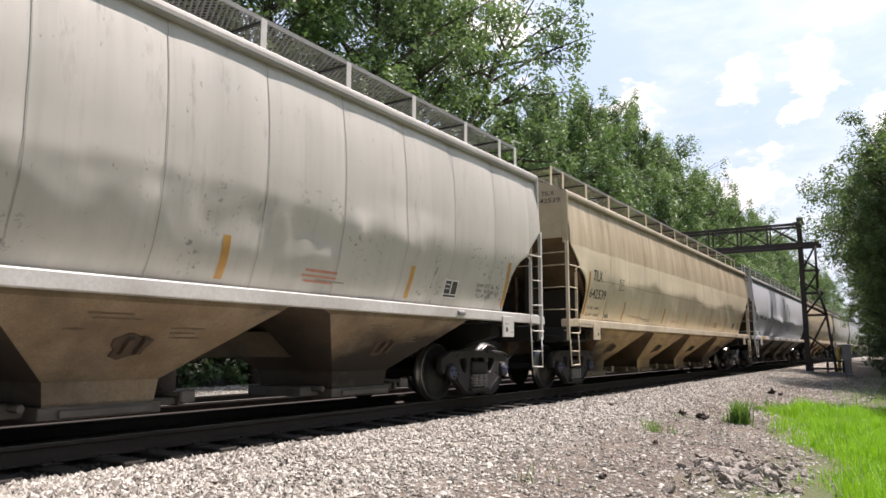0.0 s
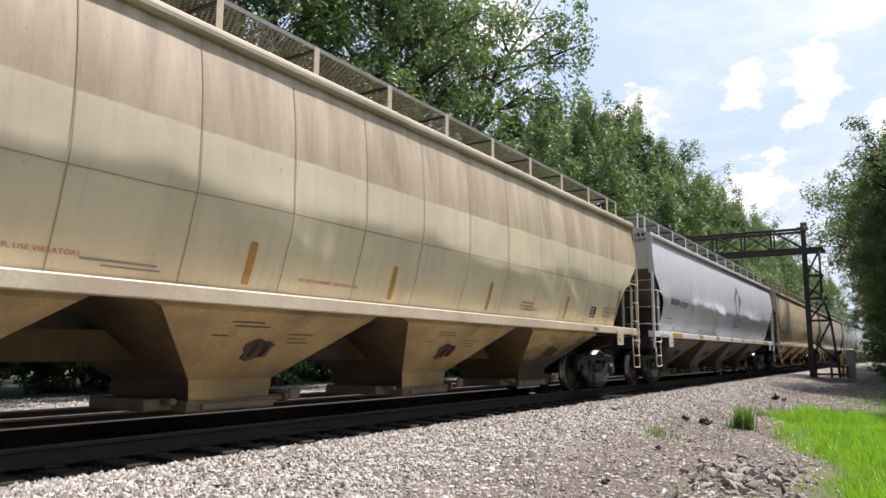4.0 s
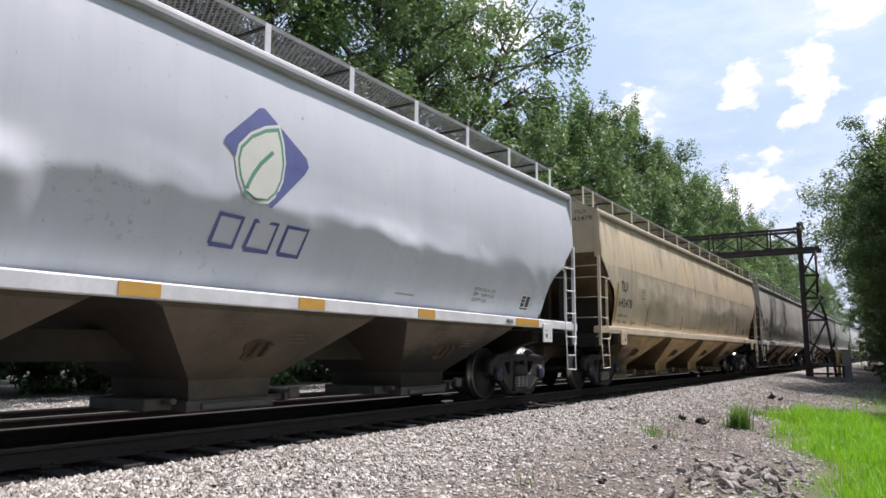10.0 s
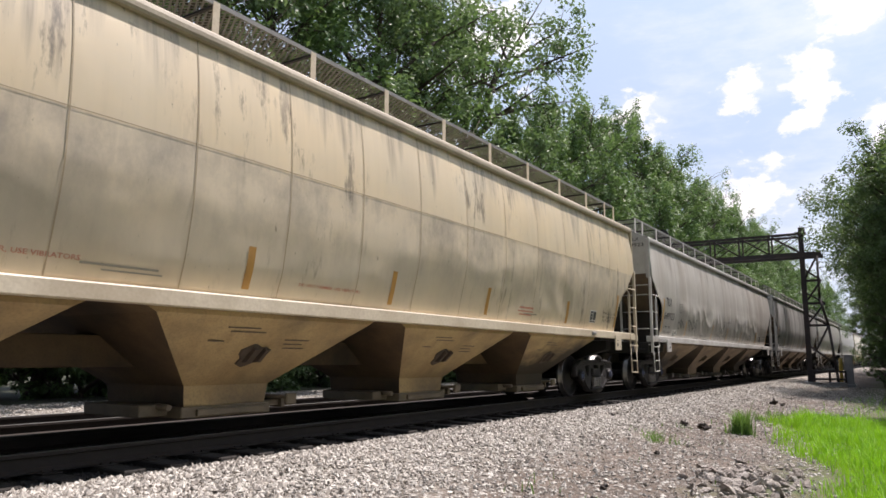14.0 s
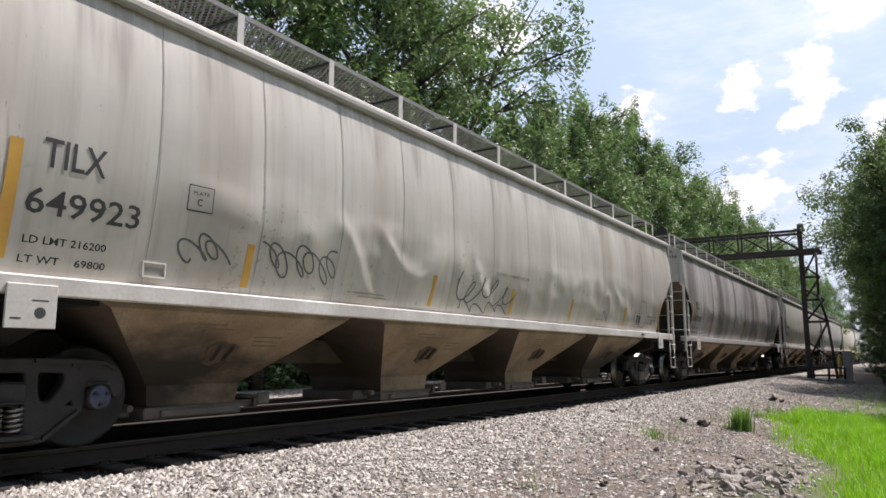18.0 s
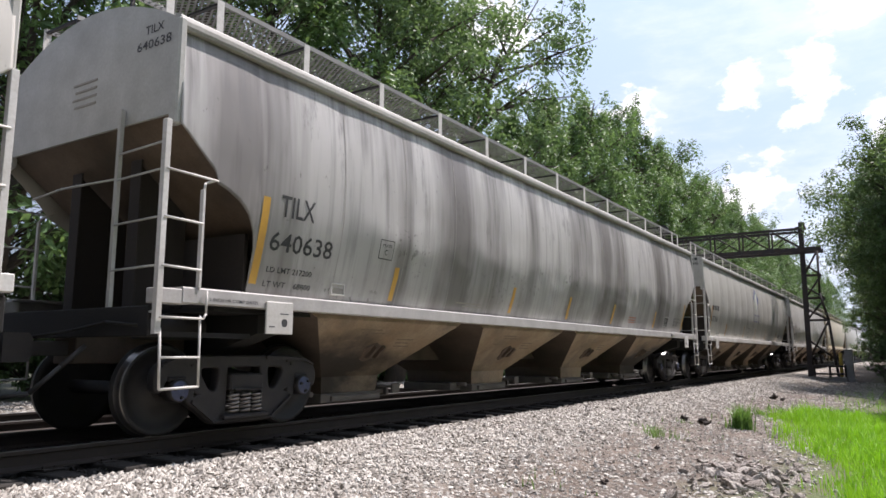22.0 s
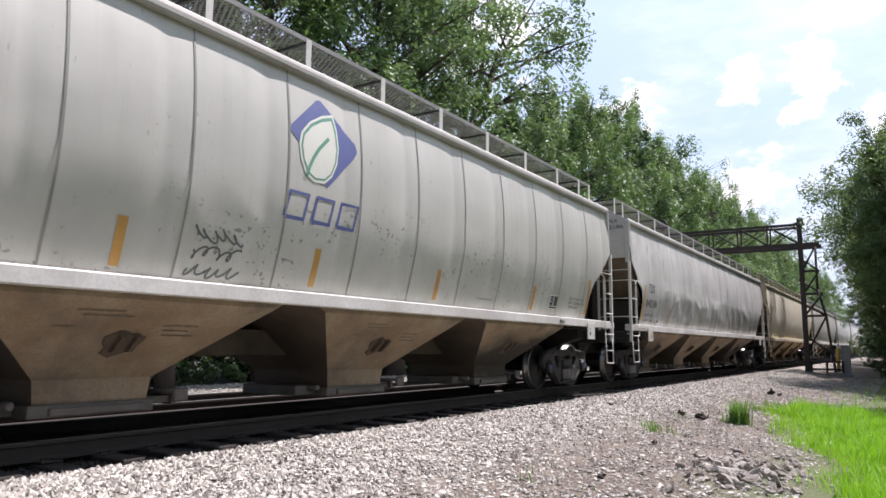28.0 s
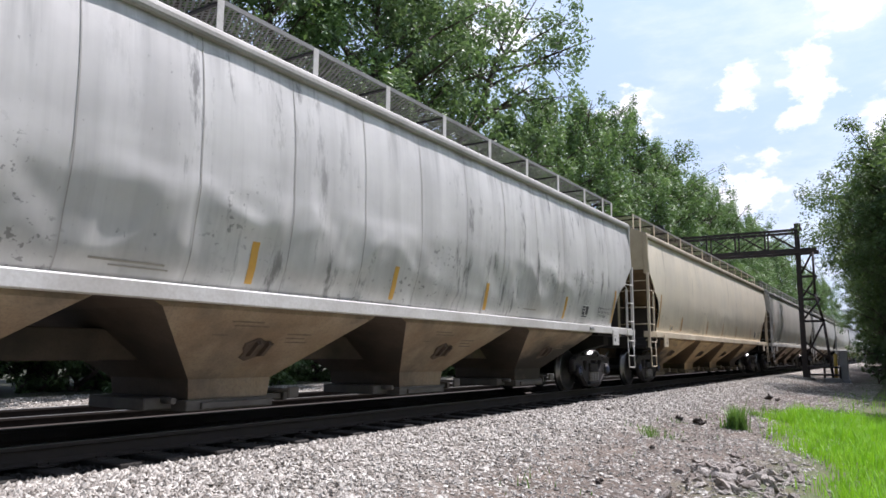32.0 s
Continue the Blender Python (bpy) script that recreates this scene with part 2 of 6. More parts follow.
M = {}
M["steel_dark"] = surface("dark_cast_steel", (0.015, 0.015, 0.016), (0.050, 0.042, 0.040), 0.65, 0.15, 3, 60, 0.4)
M["steel_wheel"] = surface("wheel_steel", (0.013, 0.013, 0.014), (0.026, 0.022, 0.02), 0.6, 0.1, 4, 50, 0.2)
M["tread"] = surface("polished_tread", (0.28, 0.27, 0.26), (0.14, 0.13, 0.12), 0.3, 0.9, 5, 60, 0.1)
M["cap_blue"] = surface("bearing_cap_blue", (0.06, 0.075, 0.15), (0.03, 0.034, 0.05), 0.5, 0.1, 8, 40, 0.2)
M["spring"] = surface("spring_steel", (0.34, 0.32, 0.30), (0.12, 0.11, 0.10), 0.35, 0.8, 8, 60, 0.2)
# kept near black so the colour deepens the shade below the cars
M["under"] = surface("shaded_underframe_grime", (0.013, 0.012, 0.011), (0.008, 0.0075, 0.007), 0.8, 0.1, 2, 30, 0.3)
M["grate"] = surface("galvanised_grating", (0.24, 0.24, 0.23), (0.13, 0.125, 0.12), 0.6, 0.1, 3, 40, 0.2)
M["black"] = surface("black_stencil", (0.03, 0.03, 0.033), (0.06, 0.06, 0.06), 0.6, 0, 8, 60, 0.1)
M["faint"] = surface("faded_stencil", (0.22, 0.2, 0.17), (0.32, 0.3, 0.26), 0.6, 0, 8, 60, 0.1)
M["redmark"] = surface("red_stencil", (0.42, 0.13, 0.09), (0.5, 0.3, 0.22), 0.6, 0, 8, 60, 0.1)
M["white"] = surface("white_marking", (0.75, 0.75, 0.73), (0.55, 0.54, 0.5), 0.5, 0, 6, 60, 0.1)
M["orange"] = surface("amber_reflective_strip", (0.62, 0.36, 0.06), (0.45, 0.24, 0.07), 0.4, 0, 5, 50, 0.1)
M["brown_strip"] = surface("dirty_amber_strip", (0.50, 0.27, 0.06), (0.32, 0.17, 0.06), 0.5, 0, 5, 50, 0.1)
M["navy"] = surface("navy_emblem", (0.08, 0.10, 0.27), (0.12, 0.14, 0.3), 0.5, 0, 5, 50, 0.1)
M["leaf_green"] = surface("green_emblem", (0.08, 0.26, 0.18), (0.16, 0.32, 0.25), 0.5, 0, 5, 50, 0.1)
M["cream"] = surface("cream_emblem", (0.68, 0.68, 0.6), (0.6, 0.6, 0.53), 0.5, 0, 5, 50, 0.1)
M["tag"] = surface("spray_paint_line", (0.09, 0.1, 0.1), (0.16, 0.17, 0.16), 0.6, 0, 8, 60, 0.1)
M["rust"] = surface("rusty_lattice_steel", (0.045, 0.043, 0.046), (0.09, 0.062, 0.05), 0.75, 0.2, 4, 40, 0.4)
M["concrete"] = surface("weathered_concrete", (0.4, 0.39, 0.36), (0.25, 0.24, 0.22), 0.85, 0, 3, 30, 0.5)
M["galv"] = surface("grey_galvanised_post", (0.34, 0.34, 0.34), (0.2, 0.2, 0.2), 0.5, 0.5, 3, 30, 0.2)
M["yellow"] = surface("yellow_paint", (0.62, 0.42, 0.05), (0.4, 0.25, 0.05), 0.5, 0, 4, 40, 0.2)
M["tie"] = surface("creosoted_wood", (0.016, 0.014, 0.012), (0.034, 0.029, 0.024), 0.9, 0, 4, 45, 0.8, 0.02, 0.6, 0.7)
M["rail"] = surface("rail_steel", (0.024, 0.019, 0.016), (0.045, 0.033, 0.026), 0.8, 0.1, 4, 50, 0.3)
M["railtop"] = surface("polished_rail_head", (0.6, 0.59, 0.57), (0.45, 0.43, 0.4), 0.35, 0.8, 4, 50, 0.1)
# darker copy of the rail head: near track's shade baked into colour
M["railtop_shaded"] = surface("shaded_rail_head", (0.12, 0.115, 0.11), (0.07, 0.065, 0.06), 0.45, 0.6, 4, 50, 0.1)
M["bark"] = surface("grey_brown_bark", (0.10, 0.08, 0.06), (0.05, 0.042, 0.035), 0.9, 0, 3, 20, 1.0, 0.05)
M["leaf_a"] = leaf_material("broad_leaf", (0.025, 0.06, 0.022), (0.20, 0.34, 0.12), 0.5, 0.33)
M["leaf_c"] = leaf_material("bluish_leaf", (0.03, 0.07, 0.032), (0.21, 0.32, 0.15), 0.5, 0.3)
M["leaf_b"] = leaf_material("shaded_leaf", (0.03, 0.06, 0.025), (0.14, 0.23, 0.09), 0.5, 0.35)
M["grass"] = leaf_material("lush_grass", (0.10, 0.28, 0.006), (0.31, 0.57, 0.02), glow=(0.30, 0.62, 0.02))
M["weed"] = leaf_material("dry_weed", (0.05, 0.13, 0.02), (0.17, 0.32, 0.06))
M["debris"] = surface("dark_wood_debris", (0.03, 0.024, 0.02), (0.065, 0.048, 0.037), 0.9, 0, 5, 40, 0.8)
M["rubble"] = surface("grey_rubble", (0.60, 0.55, 0.49), (0.13, 0.10, 0.08), 0.9, 0, 5, 40, 0.9, 0.01, 0.25, 0.85)


def stone_material():
    m, nt, b = nodes_of("limestone_ballast")
    geo = nt.nodes.new("ShaderNodeNewGeometry")
    col = blend(nt, geo.outputs["Random Per Island"], (0.15, 0.132, 0.11), (0.66, 0.625, 0.56))
    col = blend(nt, ramp_of(nt, noise_of(nt, 30.0), 0.4, 0.75), col, blend(nt, 0.45, col, (0.24, 0.2, 0.16)))
    nt.links.new(col, b.inputs["Base Color"])
    b.inputs["Roughness"].default_value = 0.85
    bump_to(nt, b, noise_of(nt, 60.0), 0.4)
    return m


M["stone"] = stone_material()
M["saddle"] = surface("grimy_brown_plate", (0.12, 0.085, 0.06), (0.05, 0.038, 0.03), 0.75, 0, 1.5, 25, 0.3)
# bulkheads and end posts: shade inside the end openings put into colour
M["soot_brown"] = surface("shade_brown_steel", (0.032, 0.025, 0.02), (0.018, 0.015, 0.013), 0.8, 0, 1.5, 25, 0.3)
M["bay_ink"] = surface("worn_bay_stencil", (0.10, 0.075, 0.055), (0.22, 0.16, 0.10), 0.7, 0, 14, 60, 0.1)
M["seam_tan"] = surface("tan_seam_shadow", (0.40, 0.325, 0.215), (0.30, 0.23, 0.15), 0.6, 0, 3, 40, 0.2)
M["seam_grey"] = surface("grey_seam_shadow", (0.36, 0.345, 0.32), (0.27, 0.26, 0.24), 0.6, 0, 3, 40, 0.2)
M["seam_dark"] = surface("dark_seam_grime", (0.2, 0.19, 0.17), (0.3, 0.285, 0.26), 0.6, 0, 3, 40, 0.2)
# near-black: fouling, and under the train also its shade as colour
M["fouled"] = surface("shaded_fouled_ballast", (0.026, 0.023, 0.02), (0.055, 0.048, 0.04), 0.9, 0, 3, 30, 0.5)


def ground_material():
    """Limestone ballast by the track, trodden dirt further out, dark soil under grass."""
    m, nt, b = nodes_of("ballast_dirt_and_soil")
    co = nt.nodes.new("ShaderNodeTexCoord")
    pos = nt.nodes.new("ShaderNodeSeparateXYZ")
    nt.links.new(co.outputs["Object"], pos.inputs[0])
    vor = put(nt, "ShaderNodeTexVoronoi", Scale=24.0)
    nt.links.new(co.outputs["Object"], vor.inputs["Vector"])
    gravel = blend(nt, vor.outputs["Color"], (0.21, 0.187, 0.155), (0.58, 0.54, 0.475))
    gravel = blend(nt, ramp_of(nt, vor.outputs["Distance"], 0.35, 0.62), gravel, (0.12, 0.105, 0.087))
    dirt = blend(nt, ramp_of(nt, noise_of(nt, 2.2), 0.35, 0.65), (0.13, 0.098, 0.074), (0.068, 0.051, 0.039))
    dirt = blend(nt, ramp_of(nt, noise_of(nt, 9.0, detail=7.0, rough=0.7), 0.5, 0.68), dirt, (0.045, 0.036, 0.028))
    dirt = blend(nt, ramp_of(nt, noise_of(nt, 30.0, detail=7.0, rough=0.7), 0.54, 0.66), dirt, (0.31, 0.275, 0.225))
    soil = blend(nt, ramp_of(nt, noise_of(nt, 3.0), 0.35, 0.7), (0.10, 0.09, 0.045), (0.06, 0.10, 0.025))
    wob = noise_of(nt, 0.55, detail=5.0)
    near = put_math(nt, pos.outputs[1], 1.0, wob, 2.6)
    col = blend(nt, ramp_of(nt, near, 5.0, 6.1), dirt, gravel)
    col = blend(nt, ramp_of(nt, near, 2.6, 3.4, True), col, soil)
    far = put_math(nt, pos.outputs[1], 1.0, wob, 2.0)
    litter = blend(nt, ramp_of(nt, noise_of(nt, 1.6), 0.35, 0.7), (0.045, 0.04, 0.026), (0.035, 0.05, 0.02))
    col = blend(nt, ramp_of(nt, far, 20.6, 21.4), col, litter)
    bed = nt.nodes.new("ShaderNodeMath")
    bed.operation = "ABSOLUTE"
    nt.links.new(put_math(nt, pos.outputs[1], 1.0, noise_of(nt, 0.8), 0.3, -D2 + 0.15), bed.inputs[0])
    col = blend(nt, ramp_of(nt, bed.outputs[0], 1.15, 1.5, True), col, (0.035, 0.03, 0.026))
    # near track bed: the train's shade painted into the ground colour
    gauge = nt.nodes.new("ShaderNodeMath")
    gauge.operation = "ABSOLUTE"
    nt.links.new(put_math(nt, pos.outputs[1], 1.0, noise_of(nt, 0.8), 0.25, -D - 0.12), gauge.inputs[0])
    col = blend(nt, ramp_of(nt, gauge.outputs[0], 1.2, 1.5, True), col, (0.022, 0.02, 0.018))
    nt.links.new(col, b.inputs["Base Color"])
    b.inputs["Roughness"].default_value = 0.95
    bump_to(nt, b, vor.outputs["Distance"], 0.7, 0.03)
    return m


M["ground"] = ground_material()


# ---- mesh helpers ----
def part(name, bm, mat, parent=None, label=""):
    """Links a bmesh (or a ready mesh) as one object under a thing or a part."""
    if isinstance(bm, bmesh.types.BMesh):
        me = bpy.data.meshes.new(name)
        bm.to_mesh(me)
        bm.free()
    else:
        me = bm
    if not me.materials:
        for x in (mat if isinstance(mat, (list, tuple)) else [mat]):
            me.materials.append(x)
    ob = new(name, me)
    if parent:
        ob.parent = parent
    if label:
        tagged(ob, label)
    return ob


CACHE = {}


def shared(key, make, mats):
    """The mesh kept under key; made once."""
    if key not in CACHE:
        bm = make()
        me = bpy.data.meshes.new(str(key[0]))
        bm.to_mesh(me)
        bm.free()
        for x in (mats if isinstance(mats, (list, tuple)) else [mats]):
            me.materials.append(x)
        CACHE[key] = me
    return CACHE[key]


def box(bm, x0, x1, y0, y1, z0, z1, mat=0, bevel=0.0):
    vs = [bm.verts.new((x, y, z)) for x in (x0, x1) for y in (y0, y1) for z in (z0, z1)]
    fs = [bm.faces.new([vs[i] for i in f]) for f in ((0, 1, 3, 2), (4, 6, 7, 5), (0, 4, 5, 1), (2, 3, 7, 6), (0, 2, 6, 4), (1, 5, 7, 3))]
    for f in fs:
        f.material_index = mat
    if bevel:
        es = list({e for f in fs for e in f.edges})
        bmesh.ops.bevel(bm, geom=es, offset=bevel, segments=1, affect="EDGES")
    return vs


def rod(bm, a, b, r, seg=8, mat=0, r2=None):
    a, b = Vector(a), Vector(b)
    d = (b - a).normalized()
    u = d.orthogonal().normalized()
    w = d.cross(u)
    rings = []
    for p, q in ((a, r), (b, r if r2 is None else r2)):
        rings.append([bm.verts.new(p + (u * math.cos(k) + w * math.sin(k)) * q) for k in [2 * math.pi * i / seg for i in range(seg)]])
    for i in range(seg):
        f = bm.faces.new((rings[0][i], rings[0][(i + 1) % seg], rings[1][(i + 1) % seg], rings[1][i]))
        f.material_index, f.smooth = mat, True
    bm.faces.new(rings[0][::-1]).material_index = mat
    bm.faces.new(rings[1]).material_index = mat


def pipe(bm, pts, r, seg=6, mat=0):
    for a, b in zip(pts, pts[1:]):
        rod(bm, a, b, r, seg, mat)


def slab_y(bm, outline, y0, y1, mat=0):
    """Polygon in x, z carried from y0 to y1."""
    a = [bm.verts.new((x, y0, z)) for x, z in outline]
    b = [bm.verts.new((x, y1, z)) for x, z in outline]
    n = len(a)
    fs = [bm.faces.new(a), bm.faces.new(b[::-1])] + [bm.faces.new((a[i], b[i], b[(i + 1) % n], a[(i + 1) % n])) for i in range(n)]
    for f in fs:
        f.material_index = mat
    bmesh.ops.recalc_face_normals(bm, faces=fs)


def slab_x(bm, outline, x0, x1, mat=0):
    """Polygon in y, z carried from x0 to x1."""
    a = [bm.verts.new((x0, y, z)) for y, z in outline]
    b = [bm.verts.new((x1, y, z)) for y, z in outline]
    n = len(a)
    fs = [bm.faces.new(a), bm.faces.new(b[::-1])] + [bm.faces.new((a[i], b[i], b[(i + 1) % n], a[(i + 1) % n])) for i in range(n)]
    for f in fs:
        f.material_index = mat
    bmesh.ops.recalc_face_normals(bm, faces=fs)


def turned(bm, profile, seg=28, y_axis=True):
    """Profile (radius, y, mat) turned round the y axis."""
    rings = []
    for r, y, _ in profile:
        rings.append([bm.verts.new((r * math.cos(k), y, r * math.sin(k))) for k in [2 * math.pi * i / seg for i in range(seg)]])
    for j in range(len(profile) - 1):
        for i in range(seg):
            f = bm.faces.new((rings[j][i], rings[j + 1][i], rings[j + 1][(i + 1) % seg], rings[j][(i + 1) % seg]))
            f.material_index, f.smooth = profile[j][2], True
    bm.faces.new(rings[0]).material_index = profile[0][2]
    bm.faces.new(rings[-1][::-1]).material_index = profile[-1][2]


def raw_mesh(name, verts, faces, mat, smooth=False):
    me = bpy.data.meshes.new(name)
    me.from_pydata(verts, [], faces)
    if smooth:
        me.shade_smooth()
    me.materials.append(mat)
    return me


# ---- ground ----
def ground_z(x, y):
    """Height of the ground: ballast bed, shoulder falling away to the low verge."""
    if y > 3.0:
        edge = min(1.0, max(0.0, (y - 3.0) / 2.6))
        z = -0.50 + 0.27 * edge * edge * (3 - 2 * edge)
        if y > 8.9:
            z -= 0.13 * min(1.0, (y - 8.9) / 0.9)
        if y > 14.4:
            z -= 0.10 * min(1.0, (y - 14.4) / 2.0)
    else:
        k = min(1.0, max(0.0, (3.0 - y) / 5.0))
        z = -0.50 - 0.30 * k
    amp = 0.05 if y < 5.2 else 0.012
    if abs(x) < 120 and abs(y) < 60:
        z += amp * noise.noise(Vector((x * 0.5, y * 0.5, 3.1))) + amp * 0.4 * noise.noise(Vector((x * 1.7, y * 1.7, 8.1)))
    return z


def build_ground():
    xs = [-1500, -600, -250, -100, -40, -20, -10] + [-6 + 0.5 * i for i in range(96)] + [44, 48, 54, 60, 70, 85, 100, 130, 180, 260, 400, 700, 1500]
    ys = [-1500, -500, -180, -70, -30, -15, -9] + [-6 + 0.4 * i for i in range(60)] + [19, 22, 28, 40, 70, 180, 500, 1500]
    vs = [(x, y, ground_z(x, y)) for y in ys for x in xs]
    n = len(xs)
    fs = [(j * n + i, j * n + i + 1, (j + 1) * n + i + 1, (j + 1) * n + i) for j in range(len(ys) - 1) for i in range(n - 1)]
    ob = new("ground", raw_mesh("ground", vs, fs, M["ground"], True))
    tagged(ob, "pale limestone ballast fading into brown dirt and green verge", "ground", kind="structure")


build_ground()


def rail_mesh(x0, x1):
    bm = bmesh.new()
    slab_x(bm, [(-0.07, -0.17), (0.07, -0.17), (0.07, -0.155), (0.012, -0.13), (0.012, -0.045), (0.036, -0.035), (0.036, -0.006), (-0.036, -0.006), (-0.036, -0.035), (-0.012, -0.045), (-0.012, -0.13), (-0.07, -0.155)], x0, x1)
    box(bm, x0, x1, -0.03, 0.03, -0.006, 0.0, 1)
    return bm


def build_track(name, yc, label, head):
    tr = tagged(new(name), label, "railway track", kind="structure")
    tr.location = (0, yc, 0)
    key = shared(("rail", head), lambda: rail_mesh(-60, 420), [M["rail"], M[head]])
    for s in (-1, 1):
        r = part("rail", key, None, tr)
        r.location = (0, s * 0.753, 0)
    tie = shared(("tie",), lambda: tie_mesh(), M["tie"])
    plate = shared(("tie_plate",), lambda: plate_mesh(), M["rail"])
    rng = random.Random(11)
    for i in range(110):
        t = part("tie", tie, None, tr)
        t.location = (-3.0 + 0.545 * i + rng.uniform(-0.03, 0.03), rng.uniform(-0.05, 0.05), rng.uniform(-0.012, 0.004))
        t.rotation_euler = (0, 0, rng.uniform(-0.02, 0.02))
        if i < 60:
            p = part("tie_plate", plate, None, tr)
            p.location = (t.location.x, 0, 0)
    bm = bmesh.new()
    for i in range(110, 700):
        x = -3.0 + 0.545 * i
        box(bm, x - 0.11, x + 0.11, -1.3, 1.3, -0.35, -0.18)
    tagged(part("distant_ties", bm, M["tie"], tr), kind="stuff")
    return tr


def tie_mesh():
    bm = bmesh.new()
    box(bm, -0.115, 0.115, -1.3, 1.3, -0.36, -0.178, 0, 0.012)
    return bm


def plate_mesh():
    bm = bmesh.new()
    for s in (-1, 1):
        box(bm, -0.09, 0.09, s * 0.753 - 0.17, s * 0.753 + 0.17, -0.18, -0.168)
        for a in (-0.05, 0.05):
            for c in (-0.09, 0.09):
                box(bm, a - 0.01, a + 0.01, s * 0.753 + c - 0.01, s * 0.753 + c + 0.01, -0.17, -0.145)
    return bm


near_track = build_track("near_track", D, "railway track with dark wooden ties under the train", "railtop_shaded")
far_track = build_track("far_track", D2, "empty second railway track with rusty rails", "railtop")
far_track.location.z = -0.15


def stones(name, count, region, size, mat, seed, parts=None):
    """Broken stones lying on the ground: rough eight-faced lumps, joined."""
    rng = np.random.default_rng(seed)
    base = np.array([(1, 0, 0), (-1, 0, 0), (0, 1, 0), (0, -1, 0), (0, 0, 1), (0, 0, -1)], float)
    tri = np.array([(0, 2, 4), (2, 1, 4), (1, 3, 4), (3, 0, 4), (2, 0, 5), (1, 2, 5), (3, 1, 5), (0, 3, 5)])
    xs, ys = region(rng, count)
    n = len(xs)
    v = np.repeat(base[None], n, 0) * rng.uniform(0.55, 1.15, (n, 6, 1)) + rng.uniform(-0.28, 0.28, (n, 6, 3))
    sz = size(rng, n)[:, None, None] * rng.uniform(0.6, 1.25, (n, 1, 3)) * np.array([1, 1, 0.7])
    v = v * sz
    a = rng.uniform(0, 6.28, n)
    c, s = np.cos(a)[:, None], np.sin(a)[:, None]
    v[..., 0], v[..., 1] = v[..., 0] * c - v[..., 1] * s, v[..., 0] * s + v[..., 1] * c
    zs = np.array([ground_z(x, y) for x, y in zip(xs, ys)])
    v += np.stack([xs, ys, zs + sz[:, 0, 2] * 0.35], 1)[:, None]
    faces = (tri[None] + 6 * np.arange(n)[:, None, None]).reshape(-1, 3)
    me = raw_mesh(name, v.reshape(-1, 3).tolist(), faces.tolist(), mat)
    return new(name, me)


def near_bed(rng, n):
    x = 2.2 + 40 * rng.random(n) ** 2.3
    y = 2.6 + 3.55 * rng.random(n) ** 0.7
    keep = (rng.random(n) < np.clip((y - 3.4) / 1.2, 0.07, 1)) & (y < 5.97)
    return x[keep], y[keep]


tagged(stones("ballast_stones", 56000, near_bed, lambda r, n: r.uniform(0.016, 0.04, n), M["stone"], 5), "loose pale limestone ballast beside the track", "ballast", kind="stuff")


def beneath(rng, n):
    return 1.5 + 30 * rng.random(n) ** 1.5, D + 1.35 * (2 * rng.random(n) - 1)


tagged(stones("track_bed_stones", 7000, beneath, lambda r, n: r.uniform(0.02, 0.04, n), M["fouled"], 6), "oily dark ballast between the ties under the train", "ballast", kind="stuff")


def beyond(rng, n):
    return 1.5 + 40 * rng.random(n) ** 1.6, 9.2 + 3.4 * rng.random(n)


def far_shoulder(rng, n):
    return 1.5 + 40 * rng.random(n) ** 1.6, 13.0 + 7.0 * rng.random(n)


tagged(stones("far_shoulder_stones", 13000, far_shoulder, lambda r, n: r.uniform(0.02, 0.045, n), M["stone"], 9), "pale ballast shoulder beyond the far track", "ballast", kind="stuff")


tagged(stones("far_track_stones", 7000, beyond, lambda r, n: r.uniform(0.02, 0.045, n), M["fouled"], 8), "dark fouled ballast around the far track", "ballast", kind="stuff")


def dirt_bits(rng, n):
    return 4.0 + 38 * rng.random(n) ** 2.2, 1.0 + 3.6 * rng.random(n)


tagged(stones("scattered_stones", 36000, dirt_bits, lambda r, n: 0.008 + 0.03 * r.random(n) ** 2.2, M["stone"], 7), "stray stones scattered on brown dirt", "gravel", kind="stuff")


def lump(seed, flat=0.7, least=0.7):
    bm = bmesh.new()
    bmesh.ops.create_icosphere(bm, subdivisions=1, radius=1.0)
    rng = random.Random(seed)
    for v in bm.verts:
        v.co *= rng.uniform(least, 1.2)
        v.co.z *= flat
    return bm


def build_rubble():
    pile = tagged(new("rubble_pile"), "low heap of broken grey rubble on the dirt", "rubble")
    rng = random.Random(21)
    for i in range(290):
        x, y = rng.gauss(8.95, 0.75), rng.gauss(1.66, 0.30)
        me = shared(("rubble", i % 9), lambda: lump(i % 9, 0.6, 0.5), M["rubble"])
        s = rng.uniform(0.02, 0.05) if i % 4 else rng.uniform(0.05, 0.09)
        o = part("stone", me, None, pile)
        o.location = (x, y, ground_z(x, y) + s * 0.25 + max(0, 0.10 - 0.09 * abs(x - 9.0) - 0.25 * abs(y - 1.66)))
        o.scale = (s * rng.uniform(0.8, 1.7), s, s)
        o.rotation_euler = (rng.uniform(-0.7, 0.7), rng.uniform(-0.7, 0.7), rng.uniform(0, 6))


build_rubble()


def splinters(seed):
    """Rotten wood: a torn lump with broken splinters drawn out of it."""
    bm = bmesh.new()
    bmesh.ops.create_icosphere(bm, subdivisions=2, radius=1.0)
    rng = random.Random(seed)
    for v in bm.verts:
        v.co *= rng.uniform(0.45, 0.9)
        v.co.z *= 0.45
        if rng.random() < 0.07:
            v.co = Vector((v.co.x * rng.uniform(1.2, 2.0), v.co.y * rng.uniform(1.2, 2.0), abs(v.co.z) * 1.2 + rng.uniform(0.1, 0.5)))
    return bm


